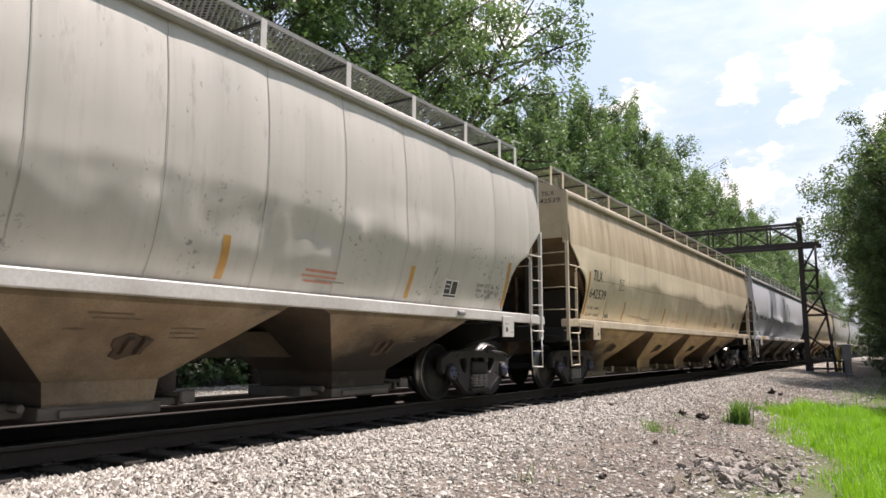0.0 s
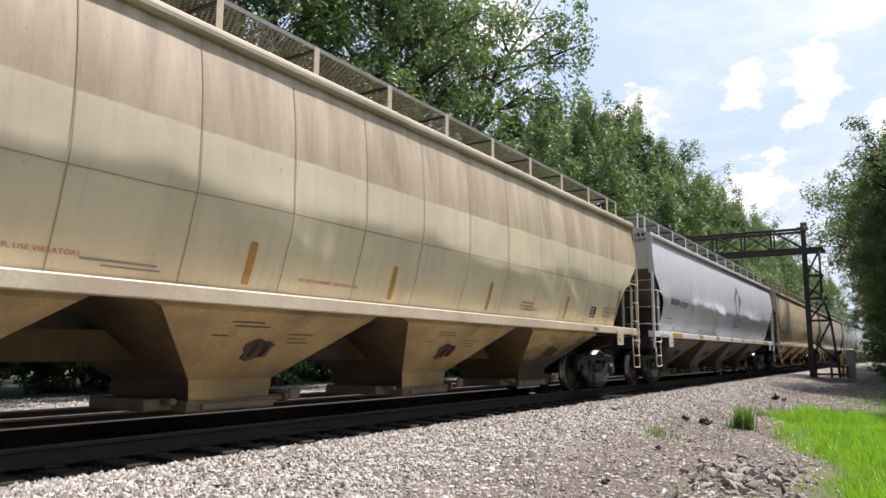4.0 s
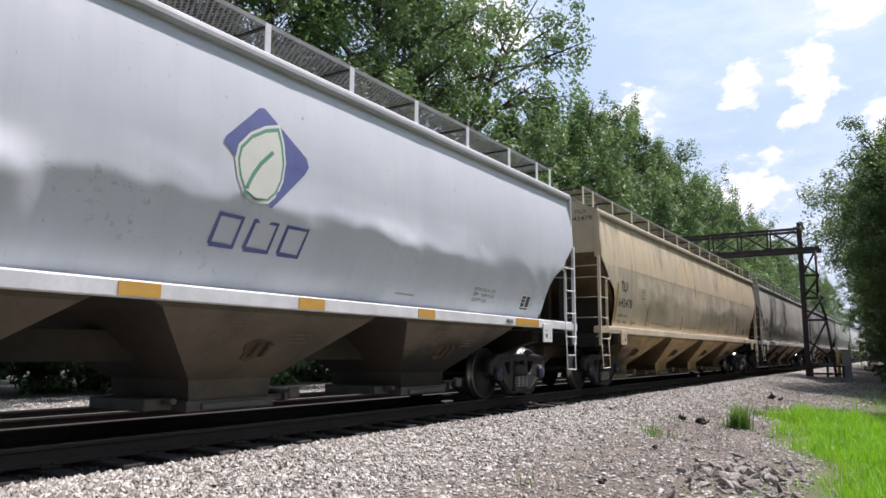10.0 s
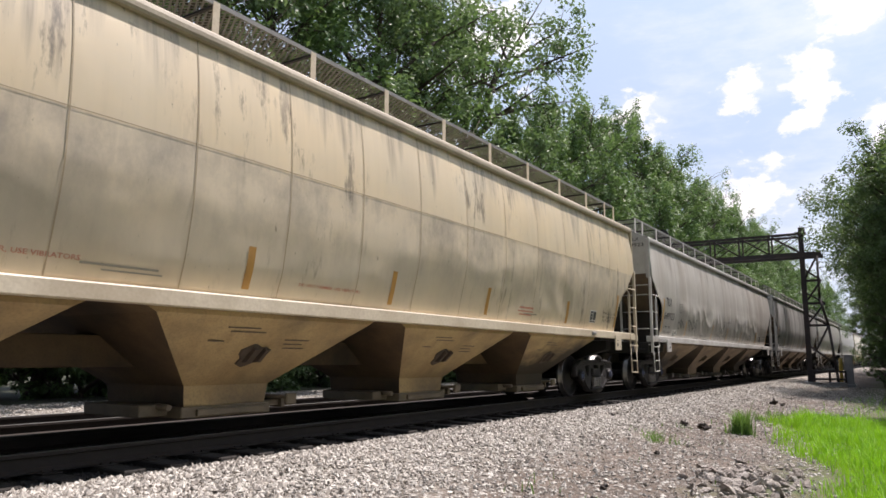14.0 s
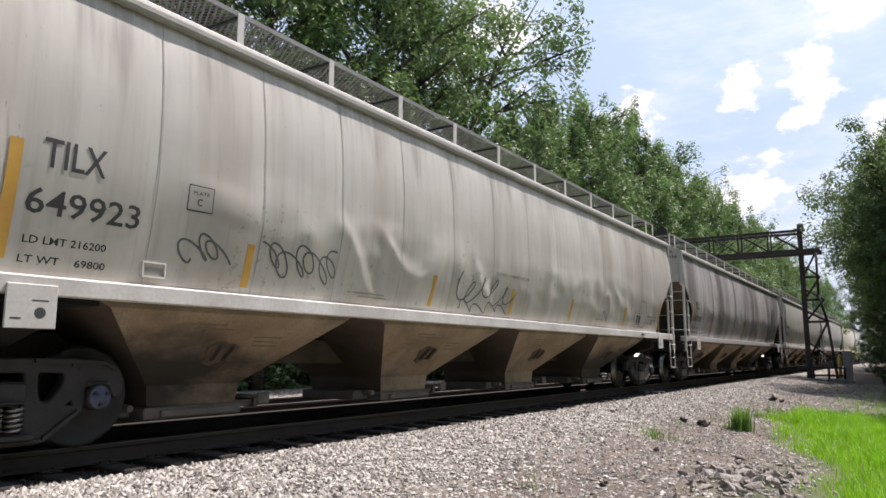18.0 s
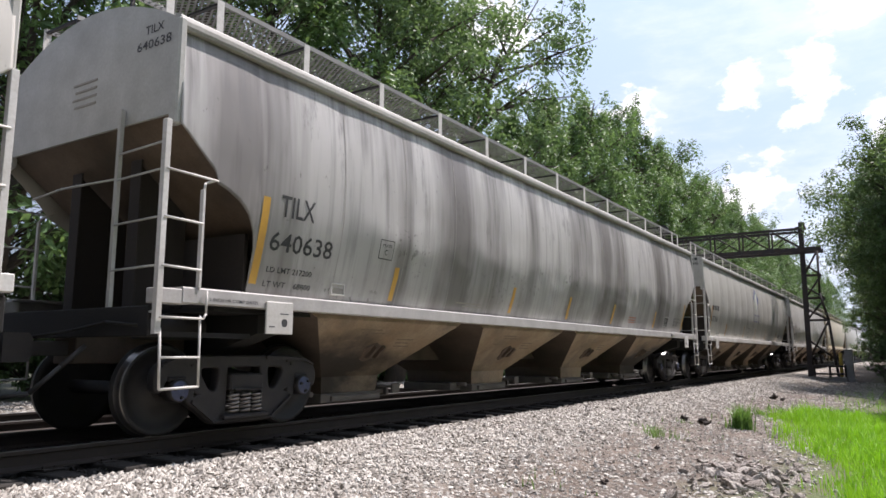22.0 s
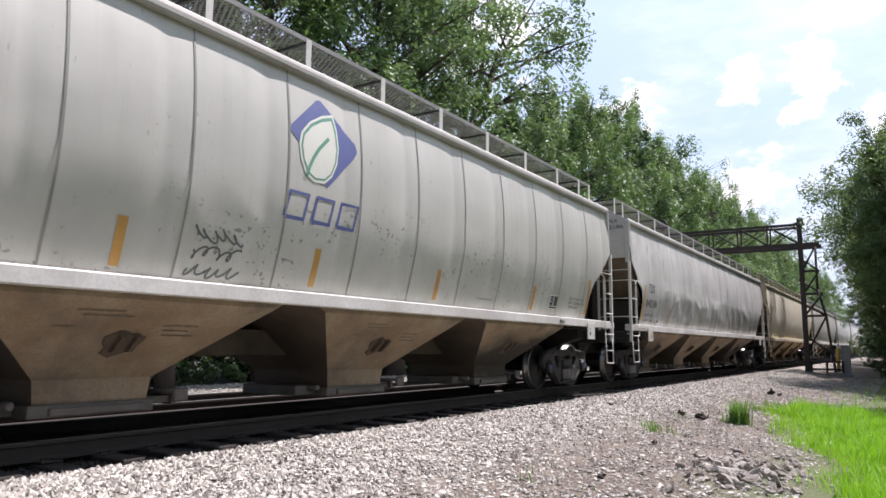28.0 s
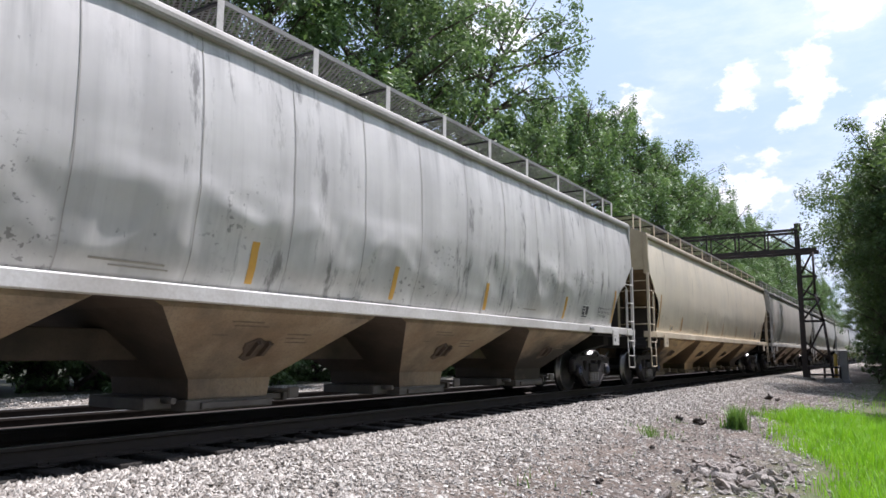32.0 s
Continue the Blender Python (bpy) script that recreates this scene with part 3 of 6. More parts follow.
def build_debris():
    spots = ((14.4, 3.76, 0.24), (14.3, 3.4, 0.25), (14.2, 3.28, 0.2), (10.3, 3.08, 0.13), (7.5, 2.82, 0.12), (13.9, 5.0, 0.12), (23.0, 3.42, 0.32), (22.6, 3.15, 0.22), (10.5, 4.3, 0.07), (12, 3.6, 0.06))
    for i, (x, y, s) in enumerate(spots):
        me = shared(("chunk", i % 4), lambda: splinters(40 + i % 4), M["debris"])
        o = part("wood_chunk", me, None)
        o.location, o.scale, o.rotation_euler = (x, y, ground_z(x, y) + s * 0.25), (s * 0.55, s * 0.42, s * 0.6), (0.2, 0.15, i * 1.3)
        tagged(o, "dark rotten wood chunk lying on the gravel", "debris", "dark chunks on the gravel")


build_debris()


# ---- covered hopper cars ----
def half_width(z):
    return 1.617 - 0.079 * (z - 2.8) ** 2 if z > 2.8 else 1.617 - 0.04 * (z - 2.8) ** 2 - 0.12 * bend(2.36 - z)


def bend(d, soft=0.05):
    """Rounded step from a flat sheet into one that leans in."""
    return 0.5 * (d + math.sqrt(d * d + soft * soft))


NOTCH = ((0.0, 2.99), (0.40, 2.63), (0.43, 2.60), (0.455, 2.49), (0.58, 2.45), (0.75, 2.37), (0.89, 2.26), (1.0, 2.10), (1.05, 1.95), (1.075, 1.72), (1.08, 1.45))


def sheet_bottom(x):
    x = min(x, BODY - x)
    if x >= 1.08:
        return 1.45
    return float(np.interp(x, [p[0] for p in NOTCH], [p[1] for p in NOTCH]))


def side_shape(spec):
    """Returns the outward half width of a car's side at x, z: the bowed sheet, its panels and its dents."""
    seed, pillow, dent = spec["seed"], spec.get("pillow", 0.0), spec.get("dent", 0.004)
    knee, soft, lean = spec.get("knee", 0.1), spec.get("soft", 0.3), spec.get("lean", 0.12)
    crumple = spec.get("crumple", 0.008)
    flat0, flat1 = spec.get("flat", (1.2, 2.5))

    def at(x, z):
        calm = min(1.0, max(0.03, max(flat0 - x, x - flat1) * 1.6 + 0.03), max(0.3, (BODY - 2.4 - x) * 0.8))
        turn = 2.4 + knee * calm * (noise.noise(Vector((x * 0.33, 0, seed))) + 0.5 * noise.noise(Vector((x * 1.1, 2, seed))) + 0.22 * noise.noise(Vector((x * 2.9, 4, seed))))
        w = 1.617 - (0.079 if z > 2.8 else 0.04) * (z - 2.8) ** 2 - lean * bend(turn - z, soft + 0.2 * (1 - calm))
        if pillow:
            u = ((x - 1.12) / 1.27) % 1.0
            w += pillow * (1 - (2 * u - 1) ** 4) - pillow
        e = min(1.0, max(0.0, (4.0 - z) * 2)) * min(1.0, max(0.0, (z - 1.4) * 3))
        low = 0.12 + 0.88 * min(1.0, max(0.0, (2.75 - z) * 1.8))
        crease = 1 - 2.2 * abs(noise.noise(Vector((x * 0.42, z * 0.75, seed))))
        w += dent * calm * e * low * (0.55 * crease + 0.5 * noise.noise(Vector((x * 0.6, z * 0.9, seed + 4.0))) + 0.22 * (1 - 2 * abs(noise.noise(Vector((x * 1.5, z * 1.9, seed + 9.0))))))
        if crumple and z < 2.55:
            # short sharp folds in the lower half
            fold = max(0.0, 1 - 3.0 * abs(noise.noise(Vector((x * 0.95 + 0.7 * z, z * 0.8, seed + 21.0))))) + 0.45 * max(0.0, 1 - 3.4 * abs(noise.noise(Vector((x * 2.1 - 0.9 * z, z * 1.5, seed + 25.0)))))
            w += crumple * calm * fold * min(1.0, max(0.0, noise.noise(Vector((x * 0.45, z * 0.6, seed + 31.0))) * 2.5 + 0.45)) * min(1.0, (2.55 - z) * 3) * min(1.0, max(0.0, (z - 1.45) * 5))
        return w
    return at


def side_mesh(spec):
    at = side_shape(spec)
    xs = [1.08 * i / 40 for i in range(40)]
    xs = xs + [1.08 + (BODY - 2.16) * i / 300 for i in range(301)] + [BODY - x for x in xs[::-1]]
    nz = 46
    vs, fs = [], []
    for x in xs:
        b = sheet_bottom(x)
        for j in range(nz + 1):
            z = b + (4.02 - b) * j / nz
            vs.append((x, -at(x, z), z))
    for i in range(len(xs) - 1):
        for j in range(nz):
            a = i * (nz + 1) + j
            fs.append((a, a + nz + 1, a + nz + 2, a + 1))
    return raw_mesh("side_sheet", vs, fs, spec["paint"], True)


def build_ladder(car, mat, tint, mirror, m):
    """Side ladder: outer stile with inner stile, rungs, grab loop and stirrup under it."""
    f = (lambda x: BODY - x - 0.15) if mirror else (lambda x: x + 0.03)
    y = -1.615

    def flat(x0, x1, *r):
        bm = bmesh.new()
        box(bm, min(f(x0), f(x1)), max(f(x0), f(x1)), *r, 0, 0.004)
        return bm

    def line(pts, r):
        bm = bmesh.new()
        pipe(bm, [(f(x), yy, z) for x, yy, z in pts], r)
        return bm
    k = (tint, mirror)
    lad = part("ladder", shared(("stile_a", *k), lambda: flat(-0.20, -0.14, y - 0.012, y + 0.05, 1.0, 2.99), mat), None, car)
    lad.matrix_basis = m
    pieces = [("stile", lambda: flat(0.25, 0.28, y - 0.01, y + 0.04, 1.44, 2.40)),
              ("stile_bend", lambda: line([(0.265, y, 2.4), (0.30, y + 0.03, 2.47), (0.42, y + 0.03, 2.52)], 0.014)),
              ("grab_iron", lambda: line([(-0.17, y - 0.03, 1.15), (0.30, y - 0.03, 1.15), (0.34, y - 0.02, 1.2), (0.34, y - 0.02, 1.42)], 0.012)),
              ("stirrup", lambda: line([(-0.14, y, 1.05), (-0.13, y - 0.02, 0.51), (0.29, y - 0.02, 0.52), (0.29, y, 1.18)], 0.013)),
              ("stirrup_rung", lambda: line([(-0.13, y - 0.02, 0.79), (0.29, y - 0.02, 0.79)], 0.011))]
    for z in (2.52, 2.07, 1.62):
        pieces.append(("rung", lambda z=z: line([(-0.17, y - 0.01, z), (0.265 if z < 2.4 else 0.42, y - 0.01, z - 0.01)], 0.012)))
    for i, (nm, mk) in enumerate(pieces):
        part(nm, shared((nm, i, *k), mk, mat), None, lad)


def end_ladder_mesh():
    bm = bmesh.new()
    for z0, z1 in ((1.15, 3.25),):
        box(bm, -0.10, -0.06, -0.79, -0.74, z0, z1)
    for z in (2.78, 2.52, 2.07, 1.62, 1.2):
        rod(bm, (-0.09, -0.76, z), (-0.15, -1.6, z), 0.011)
    pipe(bm, [(-0.05, -0.76, 2.55), (-0.10, 0.2, 2.55), (-0.1, 0.78, 2.5)], 0.012)
    return bm


def end_sheet_mesh():
    bm = bmesh.new()
    arc = [(-1.5 + 3.0 * i / 12, roof_z(-1.5 + 3.0 * i / 12) - 0.01) for i in range(13)]
    slab_x(bm, [(-1.5, 3.1)] + arc + [(1.5, 3.1)], -0.03, 0.0)
    return bm


def slope_mesh():
    """Sloping end sheet of the cargo space, narrower towards its foot."""
    bm = bmesh.new()
    slab_y(bm, [(0.0, 3.12), (0.03, 3.12), (0.75, 2.57), (1.45, 2.0), (2.15, 1.42), (2.12, 1.38), (1.42, 1.96), (0.72, 2.53)], -1.0, 1.0)
    for v in bm.verts:
        v.co.y *= 1.27 + 0.27 * min(1.0, (v.co.z - 1.38) / 1.5)
    return bm


def shear_mesh():
    bm = bmesh.new()
    slab_y(bm, [(0.75, 2.42), (2.1, 1.36), (2.1, 1.30), (0.75, 1.30)], -0.03, 0.03)
    return bm


def gusset_mesh(s):
    bm = bmesh.new()
    slab_y(bm, [(1.35, 2.0), (2.0, 1.45), (2.0, 1.30), (1.35, 1.30)], s * 0.95 - 0.02, s * 0.95 + 0.02)
    return bm


def end_post_mesh(y):
    """Web plate carrying the sloping end sheet."""
    bm = bmesh.new()
    slab_y(bm, [(0.28, 1.28), (0.90, 1.28), (0.90, 2.34), (0.28, 2.82)], y - 0.01, y + 0.01)
    return bm


def post_flange_mesh(y):
    bm = bmesh.new()
    box(bm, 0.255, 0.278, y - 0.09, y + 0.09, 1.28, 2.84, 0, 0.004)
    return bm


def bulkhead_mesh():
    bm = bmesh.new()
    box(bm, 1.05, 1.1, -1.35, 1.35, 1.30, 2.1)
    return bm


def roof_z(y):
    return 4.08 + 0.42 * (1 - (y / 1.5) ** 2)


def roof_mesh():
    bm = bmesh.new()
    top = [(-1.5 + 3.0 * i / 14, roof_z(-1.5 + 3.0 * i / 14)) for i in range(15)]
    slab_x(bm, top + [(y, z - 0.03) for y, z in top[::-1]], 0.0, BODY)
    return bm


def hatch_mesh():
    bm = bmesh.new()
    box(bm, 1.0, BODY - 1.0, -0.32, 0.32, 4.47, 4.58, 0, 0.02)
    for i in range(14):
        x = 1.5 + i * (BODY - 3) / 13
        box(bm, x - 0.03, x + 0.03, -0.38, 0.38, 4.5, 4.60)
    return bm


def chord_mesh():
    bm = bmesh.new()
    slab_x(bm, [(-1.46, 3.955), (-1.54, 3.945), (-1.565, 3.955), (-1.577, 3.985), (-1.577, 4.03), (-1.565, 4.07), (-1.54, 4.095), (-1.46, 4.125)], -0.03, BODY + 0.03)
    return bm


def sill_mesh():
    bm = bmesh.new()
    slab_x(bm, [(-1.35, 1.445), (-1.35, 1.435), (-1.585, 1.425), (-1.585, 1.335), (-1.50, 1.30), (-1.50, 1.29), (-1.60, 1.29), (-1.61, 1.30), (-1.61, 1.43), (-1.60, 1.445)], 0.12, BODY - 0.12)
    for a in (-0.16, BODY + 0.16 - 0.36):
        box(bm, a, a + 0.36, -1.605, -1.45, 1.28, 1.42, 0, 0.008)
    return bm


def corner_mesh(x):
    bm = bmesh.new()
    box(bm, x - 0.01, x + 0.08, -1.585, -1.46, 2.98, 4.06, 0, 0.02)
    return bm


STANDS = [0.11, 0.74] + [2.09 + 1.53 * i for i in range(11)] + [BODY - 0.74, BODY - 0.11]


def stand_mesh():
    bm = bmesh.new()
    box(bm, -0.045, 0.045, -1.175, -1.165, 4.22, 4.66)
    return bm


def crossbar_mesh():
    bm = bmesh.new()
    box(bm, -0.02, 0.02, -1.165, -0.5, 4.615, 4.64)
    box(bm, -0.02, 0.02, -0.53, -0.5, 4.4, 4.615)
    return bm


def grating_mesh():
    """Expanded metal walkway: crossing strips in a rim."""
    bm = bmesh.new()
    y0, y1, z, step, w = -1.16, -0.5, 4.645, 0.075, 0.0135
    run = y1 - y0
    n = int((BODY + run) / step)
    for k in range(n):
        for s in (1, -1):
            x = 0.1 + k * step - (run * 0.6 if s > 0 else 0)
            a, b = (x, x + run * 0.6) if s > 0 else (x, x - run * 0.6)
            if min(a, b) < 0.1 or max(a, b) > BODY - 0.1:
                continue
            zz = z + (0.003 if s > 0 else 0.0)
            bm.faces.new([bm.verts.new(p) for p in ((a - w, y0, zz), (a + w, y0, zz), (b + w, y1, zz), (b - w, y1, zz))])
    box(bm, 0.08, BODY - 0.08, y0 - 0.012, y0 + 0.008, 4.62, 4.672)
    box(bm, 0.08, BODY - 0.08, y1 - 0.01, y1 + 0.01, 4.62, 4.672)
    return bm


BAYS = [3.62 + 3.88 * i for i in range(4)]


def hopper_mesh():
    """One discharge bay, from its own centre: side sheets sloping down to a square outlet, sheets fore and aft that
    meet the next bay, coloured darker for dirt and shade.
    """
    bm = bmesh.new()
    h = 1.55
    rings = []
    for hx, hy, z in ((1.935, 1.47, 1.43), (h, 1.49, 1.24), (0.60, 0.70, 0.52), (0.57, 0.68, 0.29)):
        rings.append([bm.verts.new((sx * hx, sy * hy, z)) for sx, sy in ((-1, -1), (1, -1), (1, 1), (-1, 1))])
    for j, (a, b) in enumerate(zip(rings, rings[1:])):
        for i in range(4):
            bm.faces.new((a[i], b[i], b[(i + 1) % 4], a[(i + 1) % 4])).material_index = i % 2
    bm.faces.new(rings[-1])
    bm.faces.new(rings[0][::-1])
    bmesh.ops.recalc_face_normals(bm, faces=bm.faces)
    return bm


def gate_mesh():
    bm = bmesh.new()
    box(bm, -0.63, 0.63, -0.73, 0.73, 0.18, 0.30, 0, 0.01)
    box(bm, -0.98, -0.63, -0.5, 0.5, 0.20, 0.33, 0, 0.012)
    box(bm, -0.45, 0.5, -0.77, -0.73, 0.2, 0.27, 0, 0.006)
    rod(bm, (-0.75, -0.68, 0.3), (-0.75, -0.4, 0.3), 0.035)
    box(bm, 0.63, 0.98, -0.55, -0.47, 0.24, 0.31)
    box(bm, 0.63, 0.98, 0.47, 0.55, 0.24, 0.31)
    box(bm, 0.94, 1.0, -0.6, 0.6, 0.22, 0.33)
    rod(bm, (0.88, -0.8, 0.35), (0.88, 0.8, 0.35), 0.025)
    box(bm, 0.79, 0.97, -0.84, -0.79, 0.26, 0.40, 0, 0.015)
    return bm


def bracket_mesh():
    """Oval vibrator mount lying on the slope of a bay, with two ribs."""
    bm = bmesh.new()
    on = lambda u, v, lift: (u, -1.49 + 0.79 * (1.24 - v) / 0.72 - lift, v - lift * 0.4)
    ring = [((0.2 + 0.05 * math.sin(5 * k)) * math.cos(k), 0.86 + (0.115 + 0.03 * math.sin(3 * k + 1)) * math.sin(k)) for k in [2 * math.pi * i / 14 for i in range(14)]]
    a = [bm.verts.new(on(u, v, 0.002)) for u, v in ring]
    b = [bm.verts.new(on(u * 0.93, 0.86 + (v - 0.86) * 0.93, 0.02)) for u, v in ring]
    bm.faces.new(b)
    for i in range(14):
        bm.faces.new((a[i], a[(i + 1) % 14], b[(i + 1) % 14], b[i]))
    for u in (-0.09, 0.07):
        q = [bm.verts.new(on(x, v, l)) for x, v, l in ((u, 0.78, 0.02), (u + 0.05, 0.78, 0.02), (u + 0.05, 0.95, 0.02), (u, 0.95, 0.02), (u, 0.80, 0.07), (u + 0.05, 0.80, 0.07), (u + 0.05, 0.93, 0.07), (u, 0.93, 0.07))]
        for f in ((0, 1, 5, 4), (1, 2, 6, 5), (2, 3, 7, 6), (3, 0, 4, 7), (4, 5, 6, 7)):
            bm.faces.new([q[i] for i in f])
    bmesh.ops.recalc_face_normals(bm, faces=bm.faces)
    return bm


def bay_stencil_mesh():
    """Short worn stencil lines beside the mount on a bay."""
    bm = bmesh.new()
    on = lambda u, v: (u, -1.49 + 0.79 * (1.24 - v) / 0.72 - 0.006, v - 0.003)
    for u, v, w in ((-0.62, 1.13, 0.45), (-0.55, 1.09, 0.5), (0.3, 1.02, 0.4), (0.33, 0.975, 0.3), (0.36, 0.93, 0.35), (-0.75, 0.99, 0.22)):
        bm.faces.new([bm.verts.new(on(*q)) for q in ((u, v), (u + w, v), (u + w, v + 0.014), (u, v + 0.014))])
    return bm


def placard_mesh():
    """Small flanged holder with its dark slot."""
    bm = bmesh.new()
    box(bm, 0.0, 0.24, -0.03, 0.012, 0.0, 0.016)
    box(bm, 0.0, 0.24, -0.03, 0.012, 0.13, 0.145)
    for x in (0.0, 0.228):
        box(bm, x, x + 0.012, -0.03, 0.012, 0.016, 0.13)
    box(bm, 0.012, 0.228, -0.012, 0.006, 0.02, 0.09, 1)
    return bm


def card_holder_mesh():
    bm = bmesh.new()
    box(bm, 0.0, 0.2, -0.03, 0.0, 0.0, 0.065, 0, 0.008)
    box(bm, 0.015, 0.185, -0.036, -0.028, 0.012, 0.05, 0, 0.004)
    return bm


def plate_pad_mesh():
    bm = bmesh.new()
    box(bm, 1.14, 1.53, -1.635, -1.612, 1.03, 1.37, 0, 0.006)
    rod(bm, (1.40, -1.636, 1.15), (1.40, -1.63, 1.15), 0.045, 10, 1)
    box(bm, 1.18, 1.26, -1.6365, -1.63, 1.10, 1.112, 1)
    box(bm, 1.33, 1.46, -1.6365, -1.63, 1.24, 1.25, 1)
    return bm


def centre_sill_mesh():
    bm = bmesh.new()
    box(bm, -0.05, BODY + 0.05, -0.2, 0.2, 0.72, 1.05, 0, 0.01)
    return bm


def end_sill_mesh():
    bm = bmesh.new()
    box(bm, -0.16, -0.06, -1.5, 1.5, 0.98, 1.26, 0, 0.01)
    return bm


def platform_mesh():
    bm = bmesh.new()
    box(bm, 0.62, 2.0, -1.44, 1.44, 1.245, 1.285)
    return bm


def body_bolster_mesh():
    bm = bmesh.new()
    slab_x(bm, [(-1.4, 1.04), (-0.5, 0.78), (0.5, 0.78), (1.4, 1.04), (1.4, 1.24), (-1.4, 1.24)], 1.24, 1.54)
    return bm


def reservoir_mesh():
    bm = bmesh.new()
    rod(bm, (0.2, -0.8, 1.1), (0.95, -0.8, 1.1), 0.14, 12)
    return bm


def step_beam_mesh():
    bm = bmesh.new()
    box(bm, -0.06, 1.1, -1.44, -1.38, 0.98, 1.03)
    return bm


def hose_mesh():
    bm = bmesh.new()
    pipe(bm, [(-0.1, -0.45, 0.9), (-0.3, -0.4, 0.7), (-0.5, -0.25, 0.45), (-0.7, -0.1, 0.42)], 0.025)
    return bm


def cut_lever_mesh():
    bm = bmesh.new()
    pipe(bm, [(-0.45, -0.1, 0.98), (-0.2, -0.4, 1.05), (-0.18, -0.9, 1.12), (-0.2, -1.4, 1.08)], 0.016)
    return bm


def coupler_mesh():
    bm = bmesh.new()
    box(bm, -0.5, 0.0, -0.07, 0.07, 0.8, 0.95, 0, 0.01)
    slab_y(bm, [(-0.72, 0.74), (-0.48, 0.74), (-0.44, 0.8), (-0.44, 0.96), (-0.48, 1.02), (-0.72, 1.02)], -0.14, 0.13)
    return bm


def bolster_mesh():
    bm = bmesh.new()
    slab_x(bm, [(-1.08, 0.42), (-0.6, 0.36), (0.6, 0.36), (1.08, 0.42), (1.08, 0.60), (0.4, 0.68), (-0.4, 0.68), (-1.08, 0.60)], -0.2, 0.2)
    rod(bm, (0, 0, 0.66), (0, 0, 0.74), 0.19, 16)
    for s in (-1, 1):
        box(bm, -0.235, 0.235, min(s * 1.0, s * 1.12), max(s * 1.0, s * 1.12), 0.435, 0.61, 0, 0.02)
        box(bm, -0.2, 0.2, min(s * 1.12, s * 1.16), max(s * 1.12, s * 1.16), 0.435, 0.455, 0, 0.006)
    for s in (-1, 1):
        slab_x(bm, [(-0.7, 0.40), (0.7, 0.40), (0.7, 0.52), (-0.7, 0.52)], s * 0.32 - 0.04, s * 0.32 + 0.04)
    return bm


def rounded(points, r):
    """Outline with its corners cut to short arcs."""
    out = []
    n = len(points)
    for i in range(n):
        p, q, s = (Vector(points[k % n]) for k in (i - 1, i, i + 1))
        a, b = (p - q), (s - q)
        ra, rb = min(r, a.length * 0.45), min(r, b.length * 0.45)
        a, b = q + a.normalized() * ra, q + b.normalized() * rb
        for u in (0.0, 0.33, 0.67, 1.0):
            out.append((1 - u) ** 2 * a + 2 * u * (1 - u) * q + u * u * b)
    return out


def side_frame_mesh():
    """Cast truck side frame with its three windows, round its own centre at y = 0."""
    half = [(0.0, 0.79), (0.62, 0.79), (0.92, 0.765), (1.06, 0.71), (1.115, 0.62), (1.11, 0.47), (1.045, 0.45), (1.0, 0.575), (0.765, 0.575), (0.755, 0.37), (0.70, 0.32), (0.56, 0.23), (0.43, 0.125), (0.36, 0.105)]
    outer = half + [(-x, z) for x, z in half[:0:-1]]
    cu = bpy.data.curves.new("casting", "CURVE")
    cu.dimensions, cu.fill_mode, cu.extrude, cu.bevel_depth, cu.bevel_resolution = "2D", "BOTH", 0.045, 0.018, 1
    for pts, r in ((outer, 0.04), ([(0.33, 0.70), (0.585, 0.69), (0.59, 0.60), (0.47, 0.42), (0.37, 0.42), (0.34, 0.52)], 0.05), ([(-0.33, 0.70), (-0.585, 0.69), (-0.59, 0.60), (-0.47, 0.42), (-0.37, 0.42), (-0.34, 0.52)], 0.05), ([(-0.26, 0.19), (0.26, 0.19), (0.245, 0.70), (-0.245, 0.70)], 0.03), ([(0.56, 0.40), (0.67, 0.46), (0.67, 0.37)], 0.02), ([(-0.56, 0.40), (-0.67, 0.46), (-0.67, 0.37)], 0.02)):
        q = rounded(pts, r)
        sp = cu.splines.new("POLY")
        sp.points.add(len(q) - 1)
        sp.use_cyclic_u = True
        for point, v in zip(sp.points, q):
            point.co = (v.x, v.y, 0, 1)
    ob = bpy.data.objects.new("casting", cu)
    me = bpy.data.meshes.new_from_object(ob)
    bpy.data.objects.remove(ob)
    bpy.data.curves.remove(cu)
    bm = bmesh.new()
    bm.from_mesh(me)
    bpy.data.meshes.remove(me)
    for v in bm.verts:
        v.co = (v.co.x, -v.co.z, v.co.y)
    a, b = -0.063, 0.063
    # spring seat lip and flanges along the lower chord
    box(bm, -0.31, 0.31, a - 0.07, b, 0.135, 0.185, 0, 0.012)
    box(bm, -0.40, 0.40, a - 0.035, b, 0.105, 0.135, 0, 0.01)
    for q in (-1, 1):
        slab_y(bm, [(q * 0.40, 0.105), (q * 0.43, 0.125), (q * 0.70, 0.325), (q * 0.69, 0.355), (q * 0.40, 0.145)], a - 0.035, a + 0.01)
        slab_y(bm, [(q * 0.30, 0.765), (q * 0.92, 0.745), (q * 1.06, 0.69), (q * 1.06, 0.71), (q * 0.92, 0.775), (q * 0.30, 0.80)], a - 0.03, a + 0.01)
        # bearing adapter in the pedestal
        box(bm, q * 0.875 - 0.11, q * 0.875 + 0.11, a - 0.02, b, 0.545, 0.60, 0, 0.015)
        for dx in (0.64, 0.70):
            rod(bm, (q * dx, a - 0.02, 0.74 - (dx - 0.64) * 0.6), (q * dx, a + 0.01, 0.74 - (dx - 0.64) * 0.6), 0.015, 6)
    return bm


